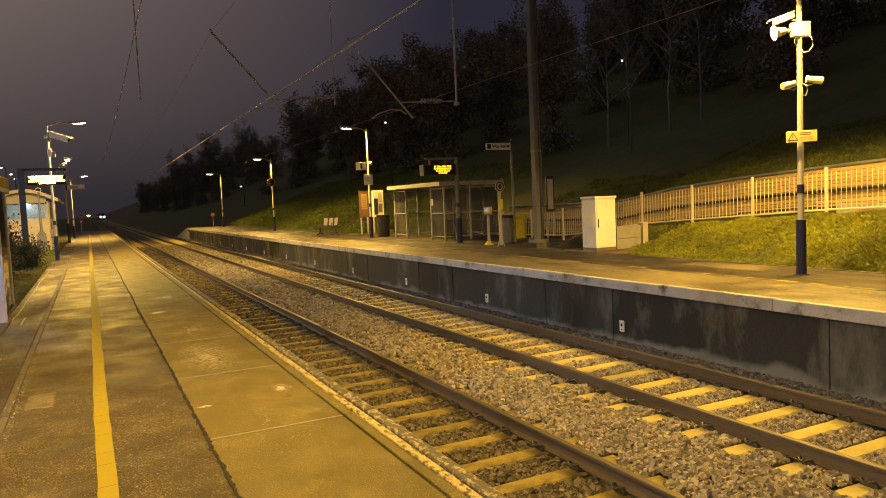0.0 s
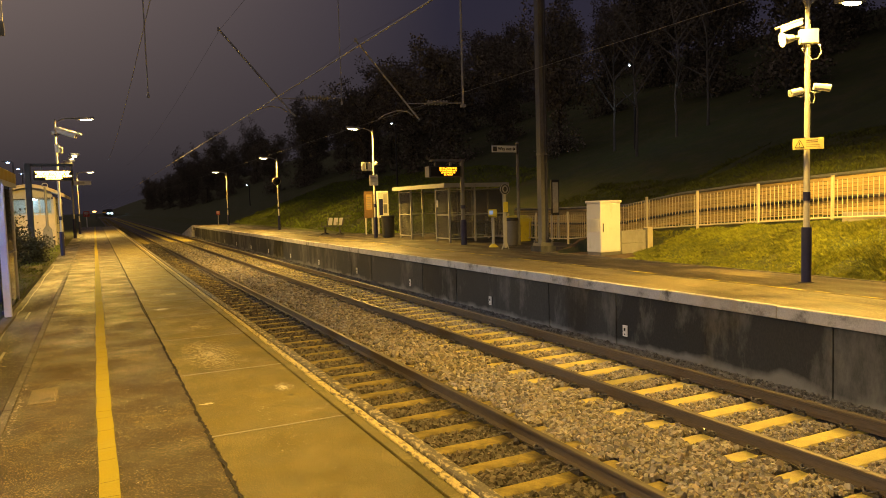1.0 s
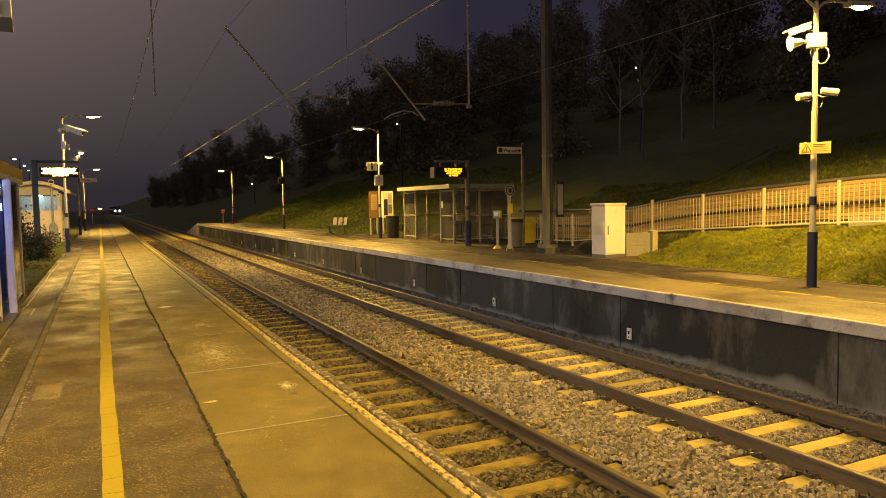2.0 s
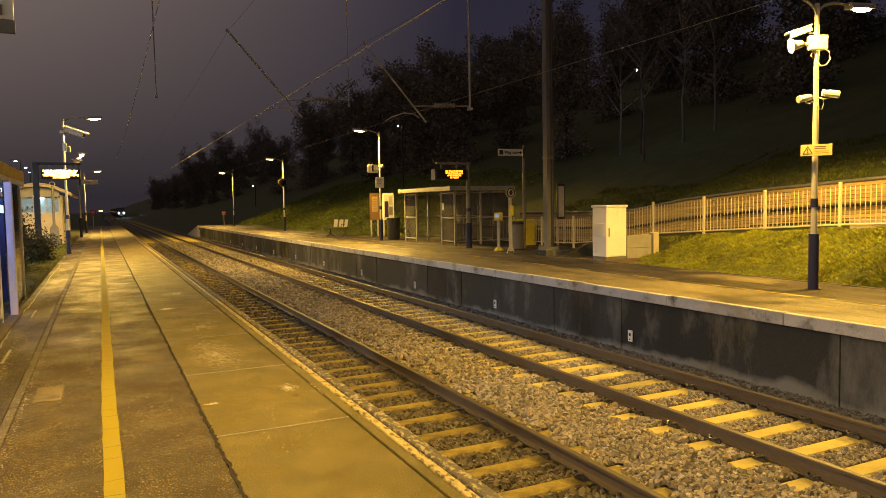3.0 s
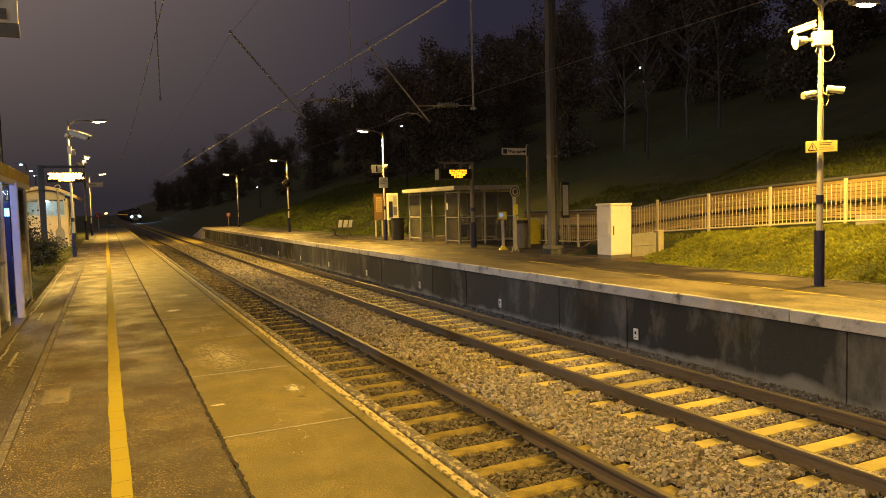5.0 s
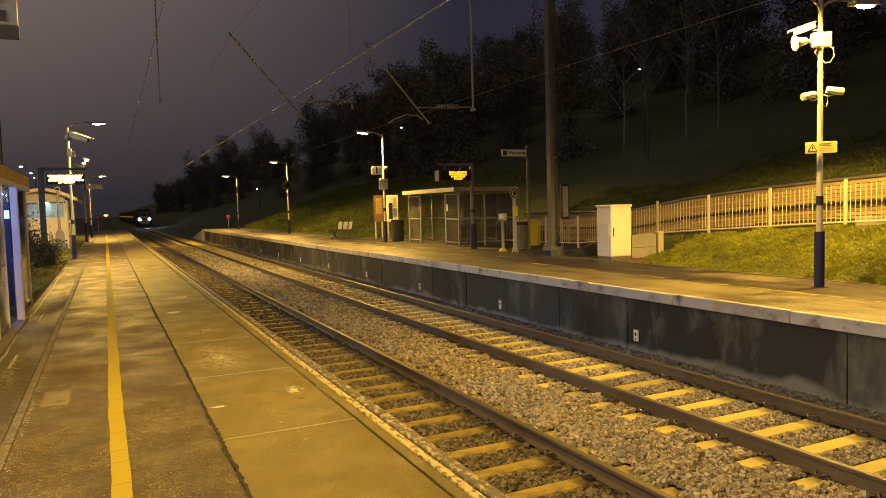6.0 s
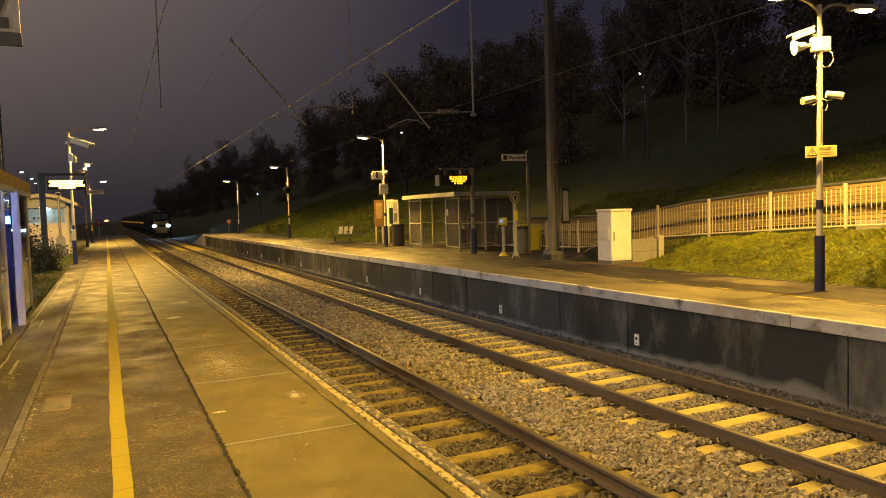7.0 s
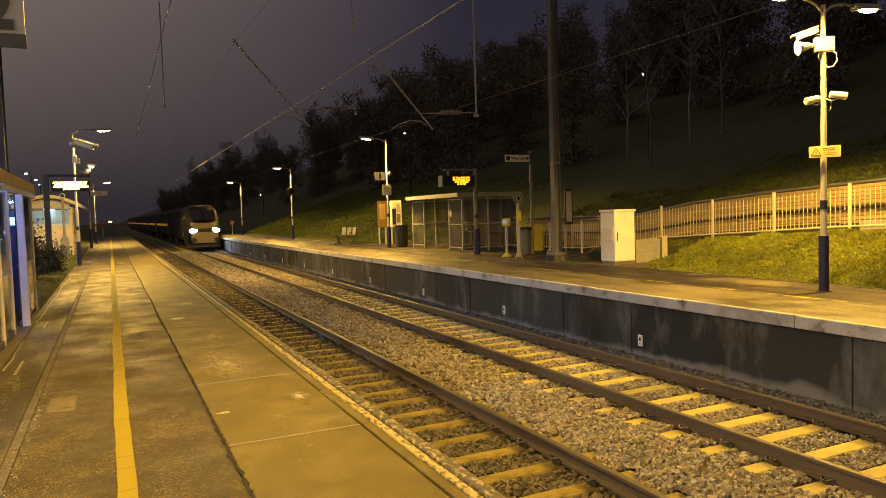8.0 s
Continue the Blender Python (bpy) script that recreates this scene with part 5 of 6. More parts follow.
# ---- grass blades on the lit banks ----
def blades(name, n, xr, yr, length, seed, label, mat=None):
    rng = np.random.default_rng(seed)
    xs, ys2 = rng.uniform(*xr, n), rng.uniform(*yr, n)
    on = ~((xs > 9.9) & (xs < 12.2) & (ys2 > 14.1 + 0.3 * np.sin(xs * 6)) & (ys2 < 18))
    xs, ys2 = xs[on], ys2[on]
    n = len(xs)
    zs = np.array([ground_height(a, b) for a, b in zip(xs, ys2)])
    clump = np.array([noise.noise((a * 1.6, b * 1.6, 8.0)) for a, b in zip(xs, ys2)])
    L = length * (0.5 + 0.6 * rng.random(n) + 1.2 * np.maximum(clump, -0.25))
    ang, lean = rng.uniform(0, math.tau, n), rng.uniform(0.15, 1.35, n)
    wd = rng.uniform(0.005, 0.015, n) * (length / 0.12) ** 0.5
    side = np.stack([-np.sin(ang), np.cos(ang), 0 * ang], -1) * wd[:, None]
    base = np.stack([xs, ys2, zs - 0.02], -1)
    tip = base + np.stack([np.cos(ang) * lean * L, np.sin(ang) * lean * L, L], -1)
    mid = base + np.stack([np.cos(ang) * lean * L * 0.3, np.sin(ang) * lean * L * 0.3, L * 0.6], -1)
    v = np.stack([base - side, base + side, mid + side * 0.7, tip, mid - side * 0.7], 1).reshape(-1, 3)
    f = np.arange(5 * n).reshape(n, 5)
    tagged(new(name, arrays(name, v, f, mat or GRASS)), label, "grass", kind="stuff")


blades("grass", 95000, (9.95, 12.55), (3.0, 16.5), 0.075, 1, "rough tufted grass on the bank below the railings")
blades("grass", 30000, (14.5, 19.0), (2.0, 26.0), 0.11, 2, "long rough grass above the board wall", BANK_GRASS)
blades("grass", 40000, (10.9, 22.0), (34.0, 76.0), 0.16, 3, "mown green grass slope behind the far platform", SLOPE_GRASS)
blades("grass", 14000, (-6.0, -3.33), (14.0, 40.0), 0.06, 4, "short grass verge behind the near platform", SLOPE_GRASS)

# ================= near platform =================
near_lamp = lamp_post((-3.02, 5.75, -0.03), (1,), 5.25, "grey lamp post with navy sleeve carrying a platform number", reach=1.15)
o = thing("platform_number_sign", (-2.64, 5.52, 3.085), "square white platform sign with a dark numeral and lower band", "sign")
part("plate", boxes((-0.22, 0.22, -0.02, 0.0, -0.16, 0.34), bev=0.004), SIGN_WHITE, o)
part("lower_band", boxes((-0.22, 0.225, -0.019, 0.001, -0.25, -0.161), bev=0.003), GALV, o, "grey lower band")
lettering("2", 0.36, GALV, o, (0.06, -0.022, -0.01), bold=0.05)
for z in (-0.08, 0.2):
    part("clamp", boxes((-0.40, -0.19, 0.001, 0.2, z - 0.02, z + 0.02)), GREY_STEEL, o)

second = lamp_post((-3.14, 31.59, -0.03), (1,), 5.3, "grey lamp post with navy sleeve and camera beside the display", reach=1.1, banded=True)
bullet_camera((-3.06, 31.5, 4.86), 68, 0.33, 1.6)
o = thing("camera_control_box", (-3.08, 31.45, 4.2), "white control boxes strapped to a lamp post", "box")
part("box", boxes((-0.1, 0.05, -0.1, 0.02, -0.2, 0.12), bev=0.01), WHITE_PLASTIC, o)
part("box", boxes((0.055, 0.17, -0.12, 0.0, -0.22, 0.0), bev=0.01), GREY_STEEL, o)
part("dome", made(rod, (-0.1, -0.05, 0.5), (-0.1, -0.05, 0.62), 0.09, 0.06, 14), WHITE_PLASTIC, o)
part("strap", boxes((-0.06, 0.04, -0.02, 0.08, 0.4, 0.46)), GREY_STEEL, o)
lamp_post((-3.0, 61.46, -0.03), (1,), 4.7, "grey lamp post far along the near platform", reach=0.95)

# camera pole further on, with a cluster of lit cameras and a sign arm
o = thing("camera_pole", (-3.14, 52.0, -0.03), "grey camera pole with navy sleeve", "pole")
part("pole", made(rod, (0, 0, 0.9), (0, 0, 5.4), 0.055, 0.045, 12), GREY_STEEL, o)
part("base_sleeve", made(rod, (0, 0, 0), (0, 0, 1.25), 0.10, 0.10, 14), NAVY, o)
part("cross_arm", boxes((-0.25, 0.25, -0.03, 0.03, 5.0, 5.06)), GREY_STEEL, o)
bullet_camera((-3.1, 51.95, 5.42), 80, 0.1, 1.0)
bullet_camera((-3.2, 51.95, 5.12), 20, -0.2, 0.9)
bullet_camera((-3.1, 51.95, 4.85), -60, -0.2, 0.9)
# added glow: emissive slabs stand in for lamplight on the white cameras
o = thing("platform_floodlight", (-3.05, 51.9, 5.2), "added glowing unit in place of brightly lit cameras on the pole", "floodlight")
part("housing", boxes((-0.02, 0.3, -0.08, 0.06, 0.04, 0.14), bev=0.01), GREY_STEEL, o)
part("lens", boxes((0.0, 0.28, -0.095, -0.081, 0.03, 0.13)), LANTERN_ON, o, "glowing amber slab for the bright camera cluster")
part("lens", boxes((-0.12, 0.10, -0.09, -0.076, -0.12, -0.04)), LANTERN_ON, o, "glowing amber slab for the bright camera cluster")
part("clamp", boxes((-0.1, -0.02, -0.02, 0.12, 0.05, 0.12)), GREY_STEEL, o)
o = thing("way_out_sign", (-3.06, 51.9, 3.56), "white direction sign projecting from a pole", "sign")
part("plate", boxes((0.02, 1.05, -0.04, 0.0, -0.14, 0.14), bev=0.006), SIGN_WHITE, o)
bars(o, 0.2, 0.75, (0.0,), -0.043, GREY_STEEL, 0.07, 3)
part("bracket", boxes((-0.06, 0.02, -0.05, 0.05, -0.18, 0.18)), DARK_STEEL, o)

# departure display over the near platform
o = thing("departure_display", (-4.07, 30.3, -0.03), "bright amber train display hung from a dark gantry post", "display")
part("post", boxes((-0.10, 0.10, -0.10, 0.10, 0, 3.54), bev=0.012), DARK_STEEL, o)
part("arm", boxes((0.0, 1.51, -0.055, 0.055, 3.43, 3.535), bev=0.01), DARK_STEEL, o)
for x in (0.45, 1.21):
    part("hanger", boxes((x - 0.03, x + 0.03, -0.03, 0.03, 3.23, 3.44)), GALV, o)
case = part("case", boxes((0.16, 1.49, -0.15, 0.15, 2.89, 3.28), bev=0.012), DARK_STEEL, o)
part("screen", boxes((0.20, 1.46, -0.156, -0.151, 2.92, 3.255)), BLACK, case)
led_rows(case, ((2, 62), (4, 58), (2, 64), (20, 30)), 0.225, 0.0184, 3.235, 0.079, -0.157, LED_PALE, size=0.0115, seed=9)

# pole with a broad base beside the waiting room
o = thing("barrier_post", (-3.93, 37.6, -0.03), "grey post with a broad weathered base", "post")
bm = bmesh.new()
prism(bm, [(-0.24, 0), (0.24, 0), (0.17, 0.95), (0.06, 1.1), (-0.06, 1.1), (-0.17, 0.95)], 1, -0.15, 0.15)
part("base", bm, GALV, o)
part("pole", made(rod, (0, 0, 1.1), (0, 0, 2.9), 0.06, 0.05, 12), GALV, o)
part("hook", made(pipe, [(0.12 * math.cos(a), 0, 2.98 + 0.1 * math.sin(a)) for a in np.linspace(-1.2, 4.0, 10)], 0.02, 6), GREY_STEEL, o)


# glazed shelter with yellow fascia
FASCIA_YELLOW = material("yellow_fascia_paint", (0.40, 0.26, 0.010), 0.5, vary=0.12, scale=3, fine=50, bump=0.05, dirt=(0.3, 0.2, 0.05), dirt_at=0.68)
SHELTER_BLUE = material("blue_painted_steel", (0.05, 0.06, 0.16), 0.4, vary=0.15, bump=0.06)
# bluish glow inside the shelter is put into the back panel's colour
INNER_GLOW_BLUE = material("blue_glow_tinted_panel", (0.20, 0.25, 0.55), 0.5, vary=0.15, bump=0.04)
# pale posts; the lilac cast of the bluish light is in the paint
BLUE_TINTED_POST = material("pale_steel_tinted_lilac_as_lit", (0.60, 0.60, 0.72), 0.45, vary=0.1, bump=0.05)
BLUE_SCREEN = glowing("blue_machine_screen", (0.06, 0.14, 1.0), 3.0)
CYAN_SCREEN = glowing("cyan_machine_screen", (0.25, 0.75, 1.0), 3.0)


def near_shelter():
    x0, x1, y0, y1, h = -3.36, -4.95, 7.2, 15.8, 2.3
    o = thing("platform_shelter", (0, 0, -0.03), "blue steel glazed shelter with a yellow fascia", "shelter")
    part("plinth", boxes((x1 - 0.1, -3.2, y0 - 0.1, 13.6, -0.25, 0.045), (x1 - 0.1, x0 + 0.06, 13.6, y1 + 0.1, -0.25, 0.04), bev=0.01), KERB, o, "gritty concrete plinth")
    part("roof", boxes((x1 - 0.15, x0 + 0.06, y0 - 0.1, y1 + 0.1, h, h + 0.06), bev=0.01), GALV, o)
    part("fascia", boxes((x0 + 0.061, x0 + 0.09, y0 - 0.1, y1 + 0.1, h - 0.03, h + 0.16), bev=0.006), FASCIA_YELLOW, o, "yellow fascia board")
    part("end_fascia", boxes((x1 - 0.15, x0 + 0.09, y1 + 0.101, y1 + 0.13, h - 0.03, h + 0.16), bev=0.006), FASCIA_YELLOW, o, "yellow fascia board")
    for y in (7.2, 9.2, 11.2, 12.3, 15.8):
        part("upright", boxes((x0 - 0.04, x0 + 0.03, y - 0.035, y + 0.035, 0.03, h), bev=0.006), BLUE_TINTED_POST, o)
    for y in (7.2, 9.4, 11.6, 13.7, 15.8):
        part("upright", boxes((x1 - 0.04, x1 + 0.03, y - 0.035, y + 0.035, 0.03, h), bev=0.006), SHELTER_BLUE, o)
    door = part("door_post", boxes((x0 + 0.035, x0 + 0.14, 13.14, 13.26, 0.045, 2.24), bev=0.01), BLUE_TINTED_POST, o, "pale door post, lilac tint of the bluish light in its colour")
    part("door_track", boxes((x0 + 0.05, x0 + 0.10, 11.2, 15.8, 2.18, 2.26)), BLUE_TINTED_POST, o)
    for a, b in ((7.2, 9.2), (9.2, 11.2), (11.2, 12.3), (13.3, 15.8)):
        part("pane", boxes((x0 - 0.006, x0 + 0.006, a + 0.04, b - 0.04, 0.12, h - 0.06)), CLEAR, o, "reflective clear pane")
        part("bottom_rail", boxes((x0 - 0.02, x0 + 0.02, a + 0.04, b - 0.04, 0.06, 0.12)), SHELTER_BLUE, o)
        part("mid_rail", boxes((x0 - 0.015, x0 + 0.015, a + 0.04, b - 0.04, 0.98, 1.02)), SHELTER_BLUE, o)
    part("back_wall", boxes((x1 - 0.02, x1 + 0.0, y0, y1, 0.06, h)), INNER_GLOW_BLUE, o, "back panel coloured pale blue for the interior glow")
    part("pane", boxes((x1, x0, y1 - 0.006, y1 + 0.006, 0.12, h - 0.06)), CLEAR, o, "reflective clear pane")


near_shelter()
STRIP_BLUE = glowing("bluish_strip_light", (0.42, 0.55, 1.0), 150.0)
for y in (9.2, 11.8, 14.4):
    o = thing("strip_light", (-4.1, y, 2.2), "bluish lit strip light under the shelter roof", "light", "shelter strip lights")
    part("tray", boxes((-0.06, 0.06, -0.6, 0.6, 0.03, 0.07)), GREY_STEEL, o)
    part("tube", made(rod, (0, -0.55, 0.01), (0, 0.55, 0.01), 0.02, 0.02, 8), STRIP_BLUE, o, "glowing bluish tube")
o = thing("ticket_machine", (-3.92, 15.25, 0.015), "blue ticket machine with glowing screens inside the shelter", "ticket machine")
part("cabinet", boxes((-0.4, 0.4, -0.3, 0.3, 0, 1.9), bev=0.02), NAVY, o)
part("header_light", boxes((-0.39, 0.29, -0.312, -0.301, 1.65, 1.78)), BLUE_SCREEN, o, "glowing blue header")
part("screen", boxes((0.31, 0.395, -0.312, -0.301, 1.64, 1.78)), CYAN_SCREEN, o, "glowing cyan screen")
part("keypad", boxes((-0.1, 0.25, -0.33, -0.301, 1.05, 1.3), bev=0.01), DARK_STEEL, o)
part("shelf", boxes((-0.25, 0.25, -0.4, -0.301, 0.85, 0.9), bev=0.01), GREY_STEEL, o)


# waiting room with an arched roof
ROOM_PAINT = material("cream_wall_paint", (0.55, 0.48, 0.36), 0.6, vary=0.12, scale=2, fine=40, bump=0.06, dirt=(0.36, 0.30, 0.2), dirt_at=0.66)
def waiting_room():
    o = thing("waiting_room", (-4.67, 40.0, -0.03), "cream waiting room with an arched roof and lit windows", "waiting room")
    L, w = 10.0, 0.98
    part("side_wall", boxes((w - 0.06, w, 0.0, L, 0, 2.5)), ROOM_PAINT, o)
    part("side_wall", boxes((-1.4, -1.34, 0.0, L, 0, 2.5)), ROOM_PAINT, o)
    part("end_wall", boxes((-1.339, w - 0.061, L - 0.06, L, 0, 2.5)), ROOM_PAINT, o)
    part("lower_panel", boxes((-1.339, -0.2, 0.0, 0.06, 0.35, 1.62), bev=0.006), ROOM_PAINT, o)
    part("lower_panel", boxes((-0.17, w - 0.061, 0.0, 0.06, 0.35, 1.62), bev=0.006), ROOM_PAINT, o)
    part("plinth", boxes((-1.339, w - 0.061, 0.01, 0.07, 0.0, 0.349)), DARK_STEEL, o)
    arch = [(-1.55 + 3.0 * k / 16, 2.62 + 0.5 * math.sin(math.pi * k / 16)) for k in range(17)]
    bm = bmesh.new()
    prism(bm, [(x, z - 0.16) for x, z in arch] + [(x, z) for x, z in reversed(arch)], 1, -0.35, L + 0.2)
    part("roof", bm, ROOM_PAINT, o, "curved pale roof")
    bm = bmesh.new()
    prism(bm, [(-1.34, 2.47)] + [(x, z - 0.17) for x, z in arch if -1.34 < x < 0.92] + [(0.92, 2.47)], 1, 0.0, 0.05)
    part("gable", bm, GREY_STEEL, o)
    for x0, x1 in ((-1.30, -0.22), (-0.16, 0.86)):
        f = part("window", boxes((x0, x1, 0.01, 0.05, 1.66, 1.70), (x0, x1, 0.01, 0.05, 2.42, 2.46), (x0, x0 + 0.04, 0.01, 0.05, 1.70, 2.42), (x1 - 0.04, x1, 0.01, 0.05, 1.70, 2.42)), GREY_STEEL, o)
        p = part("pane", boxes((x0 + 0.04, x1 - 0.04, 0.025, 0.033, 1.70, 2.42)), CLEAR, f)
    for k in range(5):
        part("mullion", boxes((w + 0.0, w + 0.05, 0.3 + k * 1.9, 0.42 + k * 1.9, 0, 2.5)), GREY_STEEL, o)
        part("side_window", boxes((w + 0.002, w + 0.02, 0.5 + k * 1.9, 2.0 + k * 1.9, 1.1, 2.2)), SMOKED, o)
    part("floor", boxes((-1.33, w - 0.07, 0.08, L - 0.07, 0.0, 0.05)), GREY_CONCRETE, o)
    part("strip_light", boxes((-0.3, -0.1, 1.0, 6.0, 2.42, 2.47)), ROOM_LIGHT, o, "lit cool strip light")
    for k in range(4):
        part("inner_post", boxes((-1.2 + k * 0.62, -1.1 + k * 0.62, 4.0, 4.1, 0.05, 2.45)), ROOM_PAINT, o)
    part("blind", boxes((-1.3, 0.85, 5.0, 5.05, 0.05, 2.45)), material("pale_blue_wall", (0.45, 0.55, 0.6), 0.6), o, "pale blue inner wall")


waiting_room()


# dark bush on the verge
def bush(at, n, r, seed, label):
    rng = np.random.default_rng(seed)
    o = thing("bush", at, label, "bush")
    bm = bmesh.new()
    tips = []
    for k in range(16):
        a = rng.uniform(0, math.tau)
        e = Vector((math.cos(a) * r[0] * rng.uniform(0.3, 0.9), math.sin(a) * r[1] * rng.uniform(0.3, 0.9), r[2] * rng.uniform(0.4, 0.95)))
        pipe(bm, [(0.1 * math.cos(a), 0.1 * math.sin(a), 0), e * 0.5 + Vector((0, 0, 0.1)), e], 0.012, 5)
        tips += [e, e * 0.7, e * 0.5 + Vector((0, 0, 0.1))]
    part("stems", bm, BARK, o)
    c = np.array([tips[i] for i in rng.integers(0, len(tips), n)]) + rng.normal(0, 0.2, (n, 3))
    c[:, 2] = np.maximum(c[:, 2], 0.03)
    u, w = rng.normal(size=(n, 3)), rng.normal(size=(n, 3))
    u /= np.linalg.norm(u, axis=1)[:, None]
    w = np.cross(u, w)
    w /= np.linalg.norm(w, axis=1)[:, None]
    s = rng.uniform(0.02, 0.055, (n, 1))
    v = np.stack([c - u * s, c + w * s * 0.6, c + u * s, c - w * s * 0.6], 1).reshape(-1, 3)
    part("foliage", arrays("foliage", v, np.arange(4 * n).reshape(n, 4), BUSH_LEAF), None, o)


bush((-4.45, 23.0, 0.0), 9000, (0.8, 2.6, 1.45), 2, "dark evergreen bush beside the shelter")
bush((-3.9, 27.5, 0.0), 4000, (0.45, 1.2, 0.9), 5, "low straggling bush by the verge")

# end of the near platform
o = thing("limit_sign", (-2.7, 86.0, 0.0), "red and white limit sign on a post", "sign")
part("post", boxes((-0.04, 0.04, -0.02, 0.02, -0.05, 1.3)), WHITE_PAINT, o)
part("plate", boxes((-0.3, 0.3, -0.045, -0.021, 1.15, 1.75), bev=0.005), RED_SIGN, o)
bars(o, -0.22, 0.22, (1.62, 1.5, 1.35), -0.048, SIGN_WHITE, 0.05, 6)


# far lamps: a street lamp down the line, and the car park columns and hillside lamps
def far_lamp(at, h, mat, label, r=0.12, arm=0.6, steel=GALV):
    o = thing("street_lamp", at, label, "street lamp", "distant street lamps")
    part("column", made(rod, (0, 0, 0), (0, 0, h), 0.07, 0.05, 10), steel, o)
    part("arm", made(rod, (0, 0, h), (-arm, 0, h + 0.08), 0.04, 0.03, 8), steel, o)
    part("hood", boxes((-arm - 0.4, -arm + 0.2, -0.1, 0.1, h + 0.06, h + 0.14), bev=0.02), steel, o)
    bm = bmesh.new()
    bmesh.ops.create_uvsphere(bm, u_segments=12, v_segments=8, radius=r, matrix=Matrix.Translation((-arm, 0, h)) @ Matrix.Diagonal((1.3, 1, 0.6, 1)))
    part("lamp", bm, mat, o, "lit lamp")


FAR_AMBER = glowing("distant_amber_lamp", (1.0, 0.50, 0.12), 6.0)
far_lamp((-1.4, 250, -1.1), 2.8, FAR_AMBER, "amber lamp far down the line", 0.45, 0.45)
for x, y, h in ((-7.9, 70, 6.0), (-8.3, 84, 6.2), (-9.2, 100, 6.5)):
    far_lamp((x, y, 0.0), h, BLUE_LAMP, "tall car park lamp with a blue-white light", 0.11, 0.35)
for x, y, z in LONE_LAMPS:
    g = ground_height(x, y)
    far_lamp((x, y, g), z - g if z - g > 1.5 else 3.0, WHITE_LAMP, "lone white lamp among the hillside trees", 0.05, 0.3, BLACK_PLASTIC)
for x, y in ((-15.0, 3.0), (-14.0, 24.0), (-15.0, -20.0)):
    far_lamp((x + 0.35, y, -0.05), 7.5, BLUE_LAMP, "tall car park lamp with a blue-white light", 0.11, 0.35)

# ================= the train =================
TRAIN_DARK = material("charcoal_coach_paint", (0.007, 0.007, 0.009), 0.7, vary=0.15, scale=2, fine=40, bump=0.03)
TRAIN_SIDE = material("pale_grey_coach_paint", (0.10, 0.10, 0.10), 0.45, vary=0.15, scale=2, fine=40, bump=0.03)
TRAIN_YELLOW = material("yellow_cab_paint", (0.42, 0.32, 0.12), 0.55, vary=0.15, scale=3, fine=50, bump=0.03, dirt=(0.25, 0.17, 0.06), dirt_at=0.66)
TRAIN_DARK.node_tree.nodes["Principled BSDF"].inputs["Specular IOR Level"].default_value = 0.12
WINDSCREEN = material("dark_windscreen_glass", (0.01, 0.011, 0.013), 0.08, vary=0.1, bump=0.0)


def loft(sections):
    """Skin a run of closed sections, rows of points."""
    bm = bmesh.new()
    rings = [[bm.verts.new(p) for p in s] for s in sections]
    n = len(rings[0])
    for u, w in zip(rings, rings[1:]):
        for k in range(n):
            bm.faces.new((u[k], u[(k + 1) % n], w[(k + 1) % n], w[k]))
    bm.faces.new(rings[0][::-1])
    bm.faces.new(rings[-1])
    bmesh.ops.recalc_face_normals(bm, faces=bm.faces)
    return bm


def shell(y, top, low=0.95, half=1.36):
    """A vehicle's cross-section at y: sides lean in, roof rounded."""
    waist = min(2.0, low + (top - low) * 0.55)
    crown = top - min(0.45, (top - waist) * 0.5)
    return [(-half + 0.05, y, low), (half - 0.05, y, low), (half, y, low + 0.2), (half, y, waist), (half - 0.12, y, crown), (half - 0.42, y, top - 0.08), (half - 0.85, y, top),
            (-half + 0.85, y, top), (-half + 0.42, y, top - 0.08), (-half + 0.12, y, crown), (-half, y, waist), (-half, y, low + 0.2)]


def bogie(parent, y, gauge=0.7525):
    b = part("bogie", boxes((-1.05, -0.95, y - 1.6, y + 1.6, 0.4, 0.75), (0.95, 1.05, y - 1.6, y + 1.6, 0.4, 0.75), (-0.95, 0.95, y - 0.2, y + 0.2, 0.45, 0.7), bev=0.03), DARK_STEEL, parent)
    for dy in (-1.25, 1.25):
        for s in (-1, 1):
            part("wheel", made(rod, (s * (gauge - 0.03), y + dy, 0.46), (s * (gauge + 0.08), y + dy, 0.46), 0.46, 0.46, 24), RAIL_SIDE, b)
        part("axle", made(rod, (-0.7, y + dy, 0.46), (0.7, y + dy, 0.46), 0.08, 0.08, 10), DARK_STEEL, b)


def front_at(t):
    return 60.0 + 45.6 * (SECONDS - t)


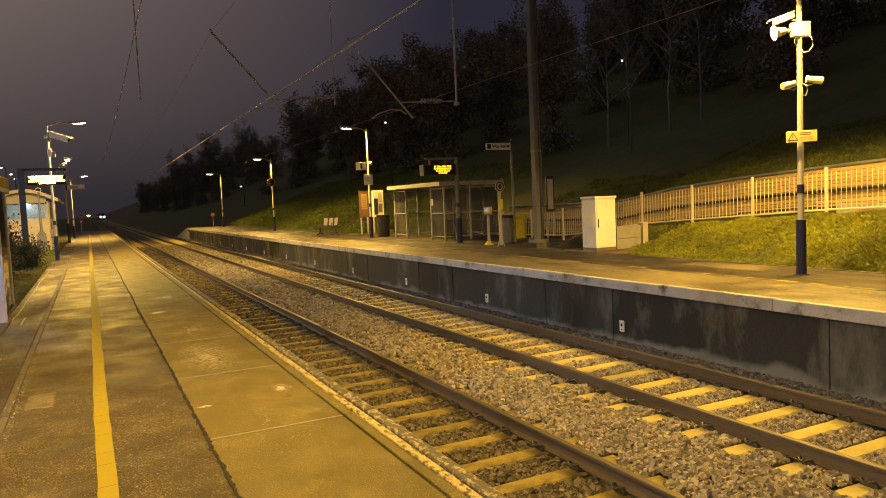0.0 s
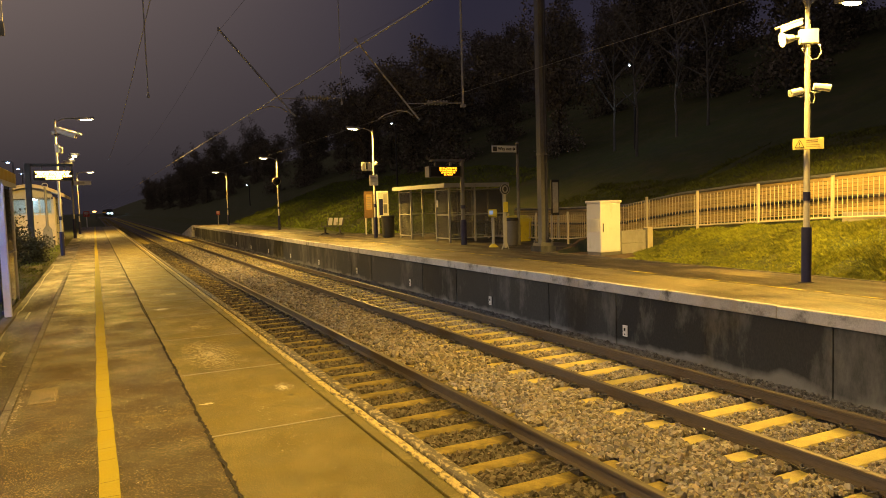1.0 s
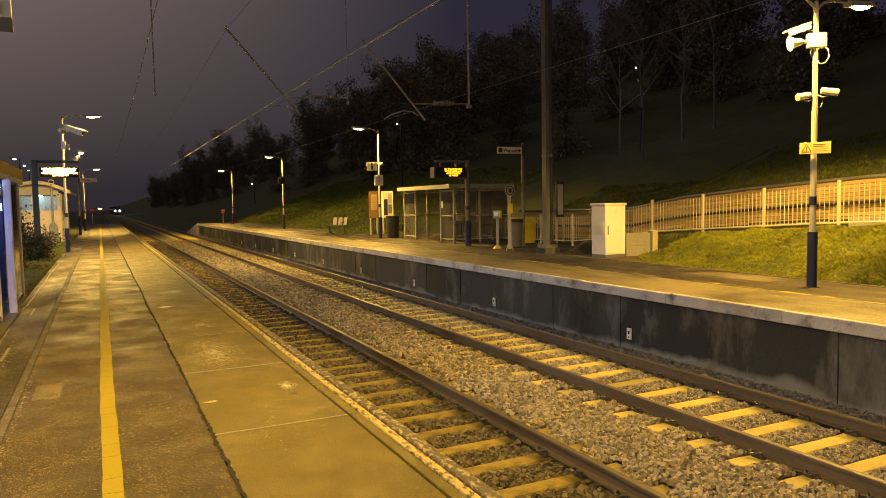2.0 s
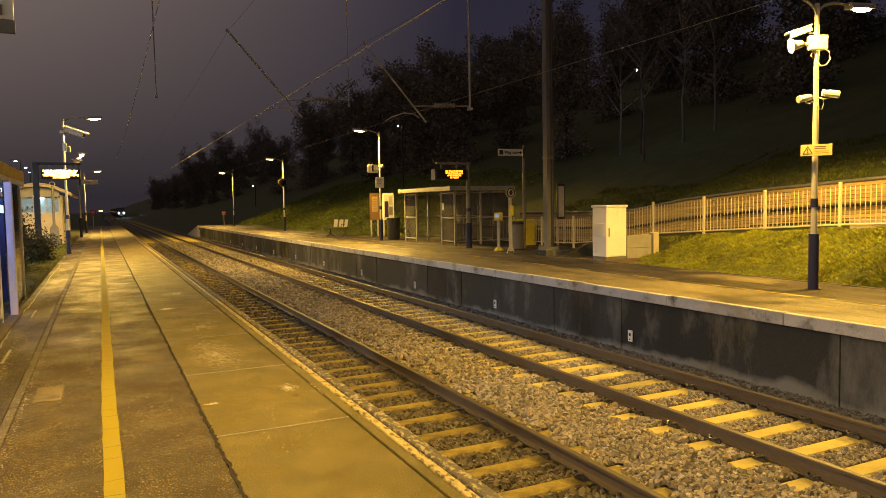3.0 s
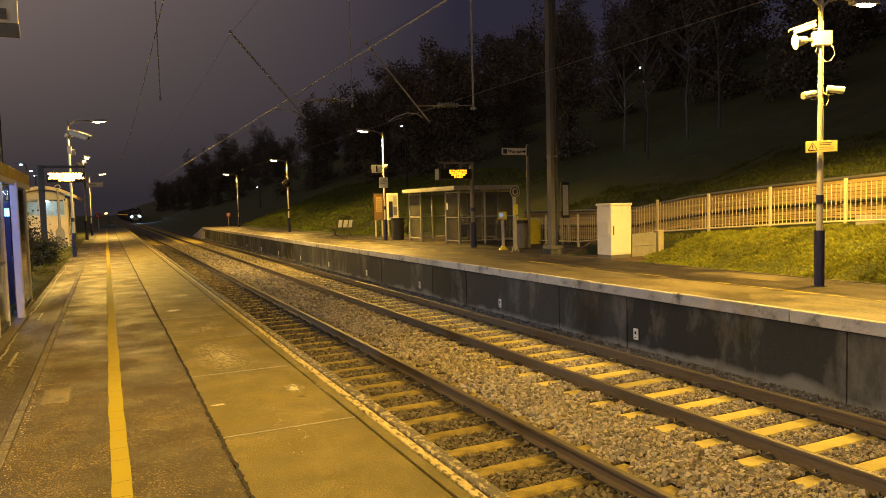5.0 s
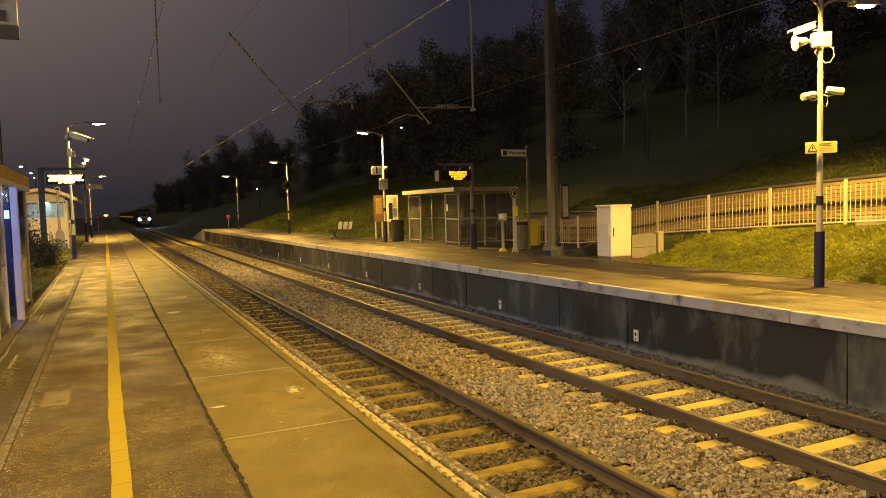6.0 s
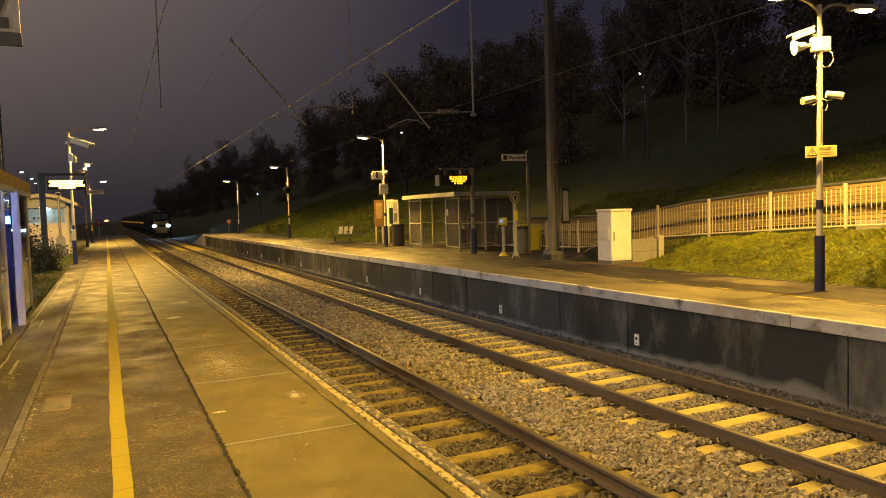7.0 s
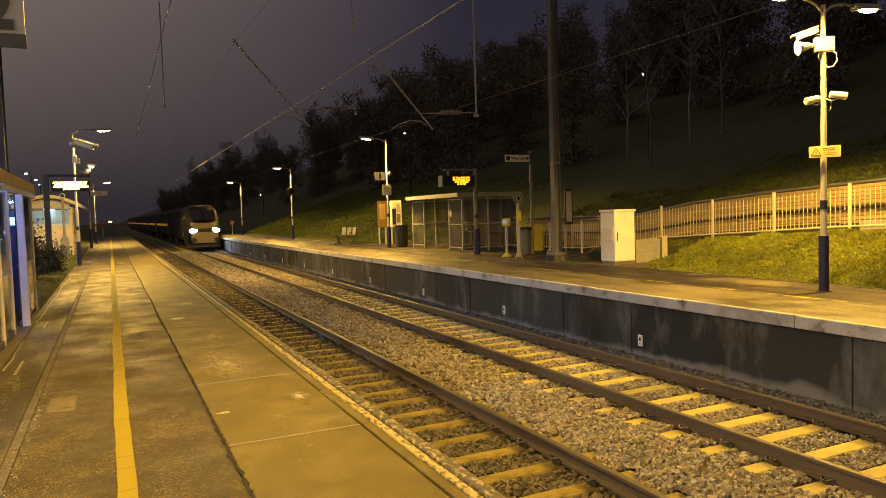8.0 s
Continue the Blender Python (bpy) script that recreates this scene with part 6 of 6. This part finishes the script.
def locomotive():
    o = thing("driving_vehicle", (4.94, front_at(0), RAIL), "charcoal driving vehicle with a yellow sloping nose and lit headlamps", "train")
    secs = [shell(0.0, 2.2, 0.5, 1.2), shell(0.12, 2.32, 0.5, 1.28), shell(0.9, 2.8, 0.5, 1.35), shell(1.7, 3.3, 0.5, 1.36), shell(2.3, 3.6, 0.55), shell(3.0, 3.72, 0.8), shell(18.6, 3.72, 0.9)]
    body = part("body", loft(secs), TRAIN_DARK, o)
    # yellow lower face, proud of the nose
    bm = loft([[(x * 1.03 if abs(x) < 1.4 else x, -0.03, z) for x, z in ((-0.88, 0.62), (0.88, 0.62), (1.0, 0.8), (1.0, 1.35), (0.94, 2.2), (-0.94, 2.2), (-1.0, 1.35), (-1.0, 0.8))],
               [(x, 0.2, z) for x, z in ((-0.98, 0.52), (0.98, 0.52), (1.12, 0.8), (1.12, 1.35), (1.0, 2.3), (-1.0, 2.3), (-1.12, 1.35), (-1.12, 0.8))]])
    face = part("nose_panel", bm, TRAIN_YELLOW, o, "yellow nose panel")
    part("marker_band", boxes((-0.56, 0.56, -0.045, -0.031, 1.47, 1.78), bev=0.006), BLACK_PLASTIC, face, "black band between the lamps")
    # windscreen on the slope, in two lights
    for s in (-1, 1):
        x0, x1 = (0.05, 1.0) if s > 0 else (-1.0, -0.05)
        bm = bmesh.new()
        prism(bm, [(0.28, 2.44), (0.26, 2.48), (1.58, 3.31), (1.62, 3.26)], 0, x0, x1)
        part("windscreen", bm, WINDSCREEN, o, "dark sloping windscreen")
    for s in (-1, 1):
        h = part("headlamp_cluster", boxes((s * 0.9 - 0.24, s * 0.9 + 0.24, -0.05, 0.1, 1.48, 1.76), bev=0.03), BLACK_PLASTIC, o)
        part("headlamp", made(rod, (s * 0.9 - 0.08, -0.06, 1.62), (s * 0.9 - 0.08, -0.051, 1.62), 0.14, 0.14, 16), HEADLAMP, h, "bright white headlamp")
        part("headlamp", made(rod, (s * 0.9 + 0.13, -0.06, 1.62), (s * 0.9 + 0.13, -0.051, 1.62), 0.09, 0.09, 16), HEADLAMP, h, "bright white headlamp")
        part("handrail", made(pipe, [(s * 1.41, 2.6, 1.1), (s * 1.44, 2.6, 1.2), (s * 1.44, 2.6, 2.6), (s * 1.38, 2.6, 2.7)], 0.02, 6), WHITE_PAINT, o, "white cab handrail")
        part("cab_door", boxes((s * 1.365 - 0.01, s * 1.365 + 0.01, 2.8, 3.5, 1.0, 2.6), bev=0.004), TRAIN_DARK, o)
        part("buffer", made(rod, (s * 0.86, -0.35, 0.95 - 0.1), (s * 0.86, 0.1, 0.85), 0.2, 0.12, 14), DARK_STEEL, o)
        part("wiper", made(rod, (s * 0.5, 0.25, 2.47), (s * 0.3, 0.95, 2.93), 0.012), BLACK_PLASTIC, o)
    part("skirt", boxes((-1.2, 1.2, 0.15, 3.0, 0.22, 0.5), bev=0.05), DARK_STEEL, o)
    # lamp glint on the cab edge, modelled as a white painted bow
    part("roof_glint", made(pipe, [(1.3 * math.cos(a), 2.42, 2.55 + 1.1 * math.sin(a)) for a in np.linspace(0.0, math.pi, 15)], 0.035, 6), WHITE_PAINT, o, "white bow painted as a glint on the cab edge")
    bogie(o, 4.2)
    bogie(o, 15.0)
    return o


def coach():
    o = thing("passenger_coach", (4.94, front_at(0) + 19.2, RAIL), "charcoal passenger coach with a row of lit windows", "train", "train coaches")
    part("body", loft([shell(0.0, 3.7, 0.9), shell(22.6, 3.7, 0.9)]), TRAIN_DARK, o)
    part("gangway", boxes((-0.55, 0.55, -0.3, 0.0, 1.0, 3.1), bev=0.05), BLACK_PLASTIC, o)
    for s in (-1, 1):
        for k in range(11):
            y = 2.3 + k * 1.75
            part("window", boxes((s * 1.366 - 0.008, s * 1.366 + 0.008, y, y + 0.85, 1.9, 2.16)), TAIL_WINDOW, o, "lit warm window")
        for y in (0.6, 21.3):
            d = part("door", boxes((s * 1.368 - 0.01, s * 1.368 + 0.01, y, y + 0.75, 1.0, 2.75), bev=0.004), TRAIN_SIDE, o)
    for y in (3.4, 19.2):
        bogie(o, y)
    return o


train = [locomotive()]
first = coach()
train.append(first)
for k in range(1, 8):
    train.append(copy_thing(first, pose(4.94, front_at(0) + 19.2 + 23.0 * k, RAIL)))


def motions():
    """The train runs in on the far track at a steady speed."""
    for k, o in enumerate(train):
        back = 0.0 if k == 0 else 19.2 + 23.0 * (k - 1)
        walk(o, [(t * 0.5, pose(4.94, front_at(t * 0.5) + back, RAIL)) for t in range(17)])


motions()
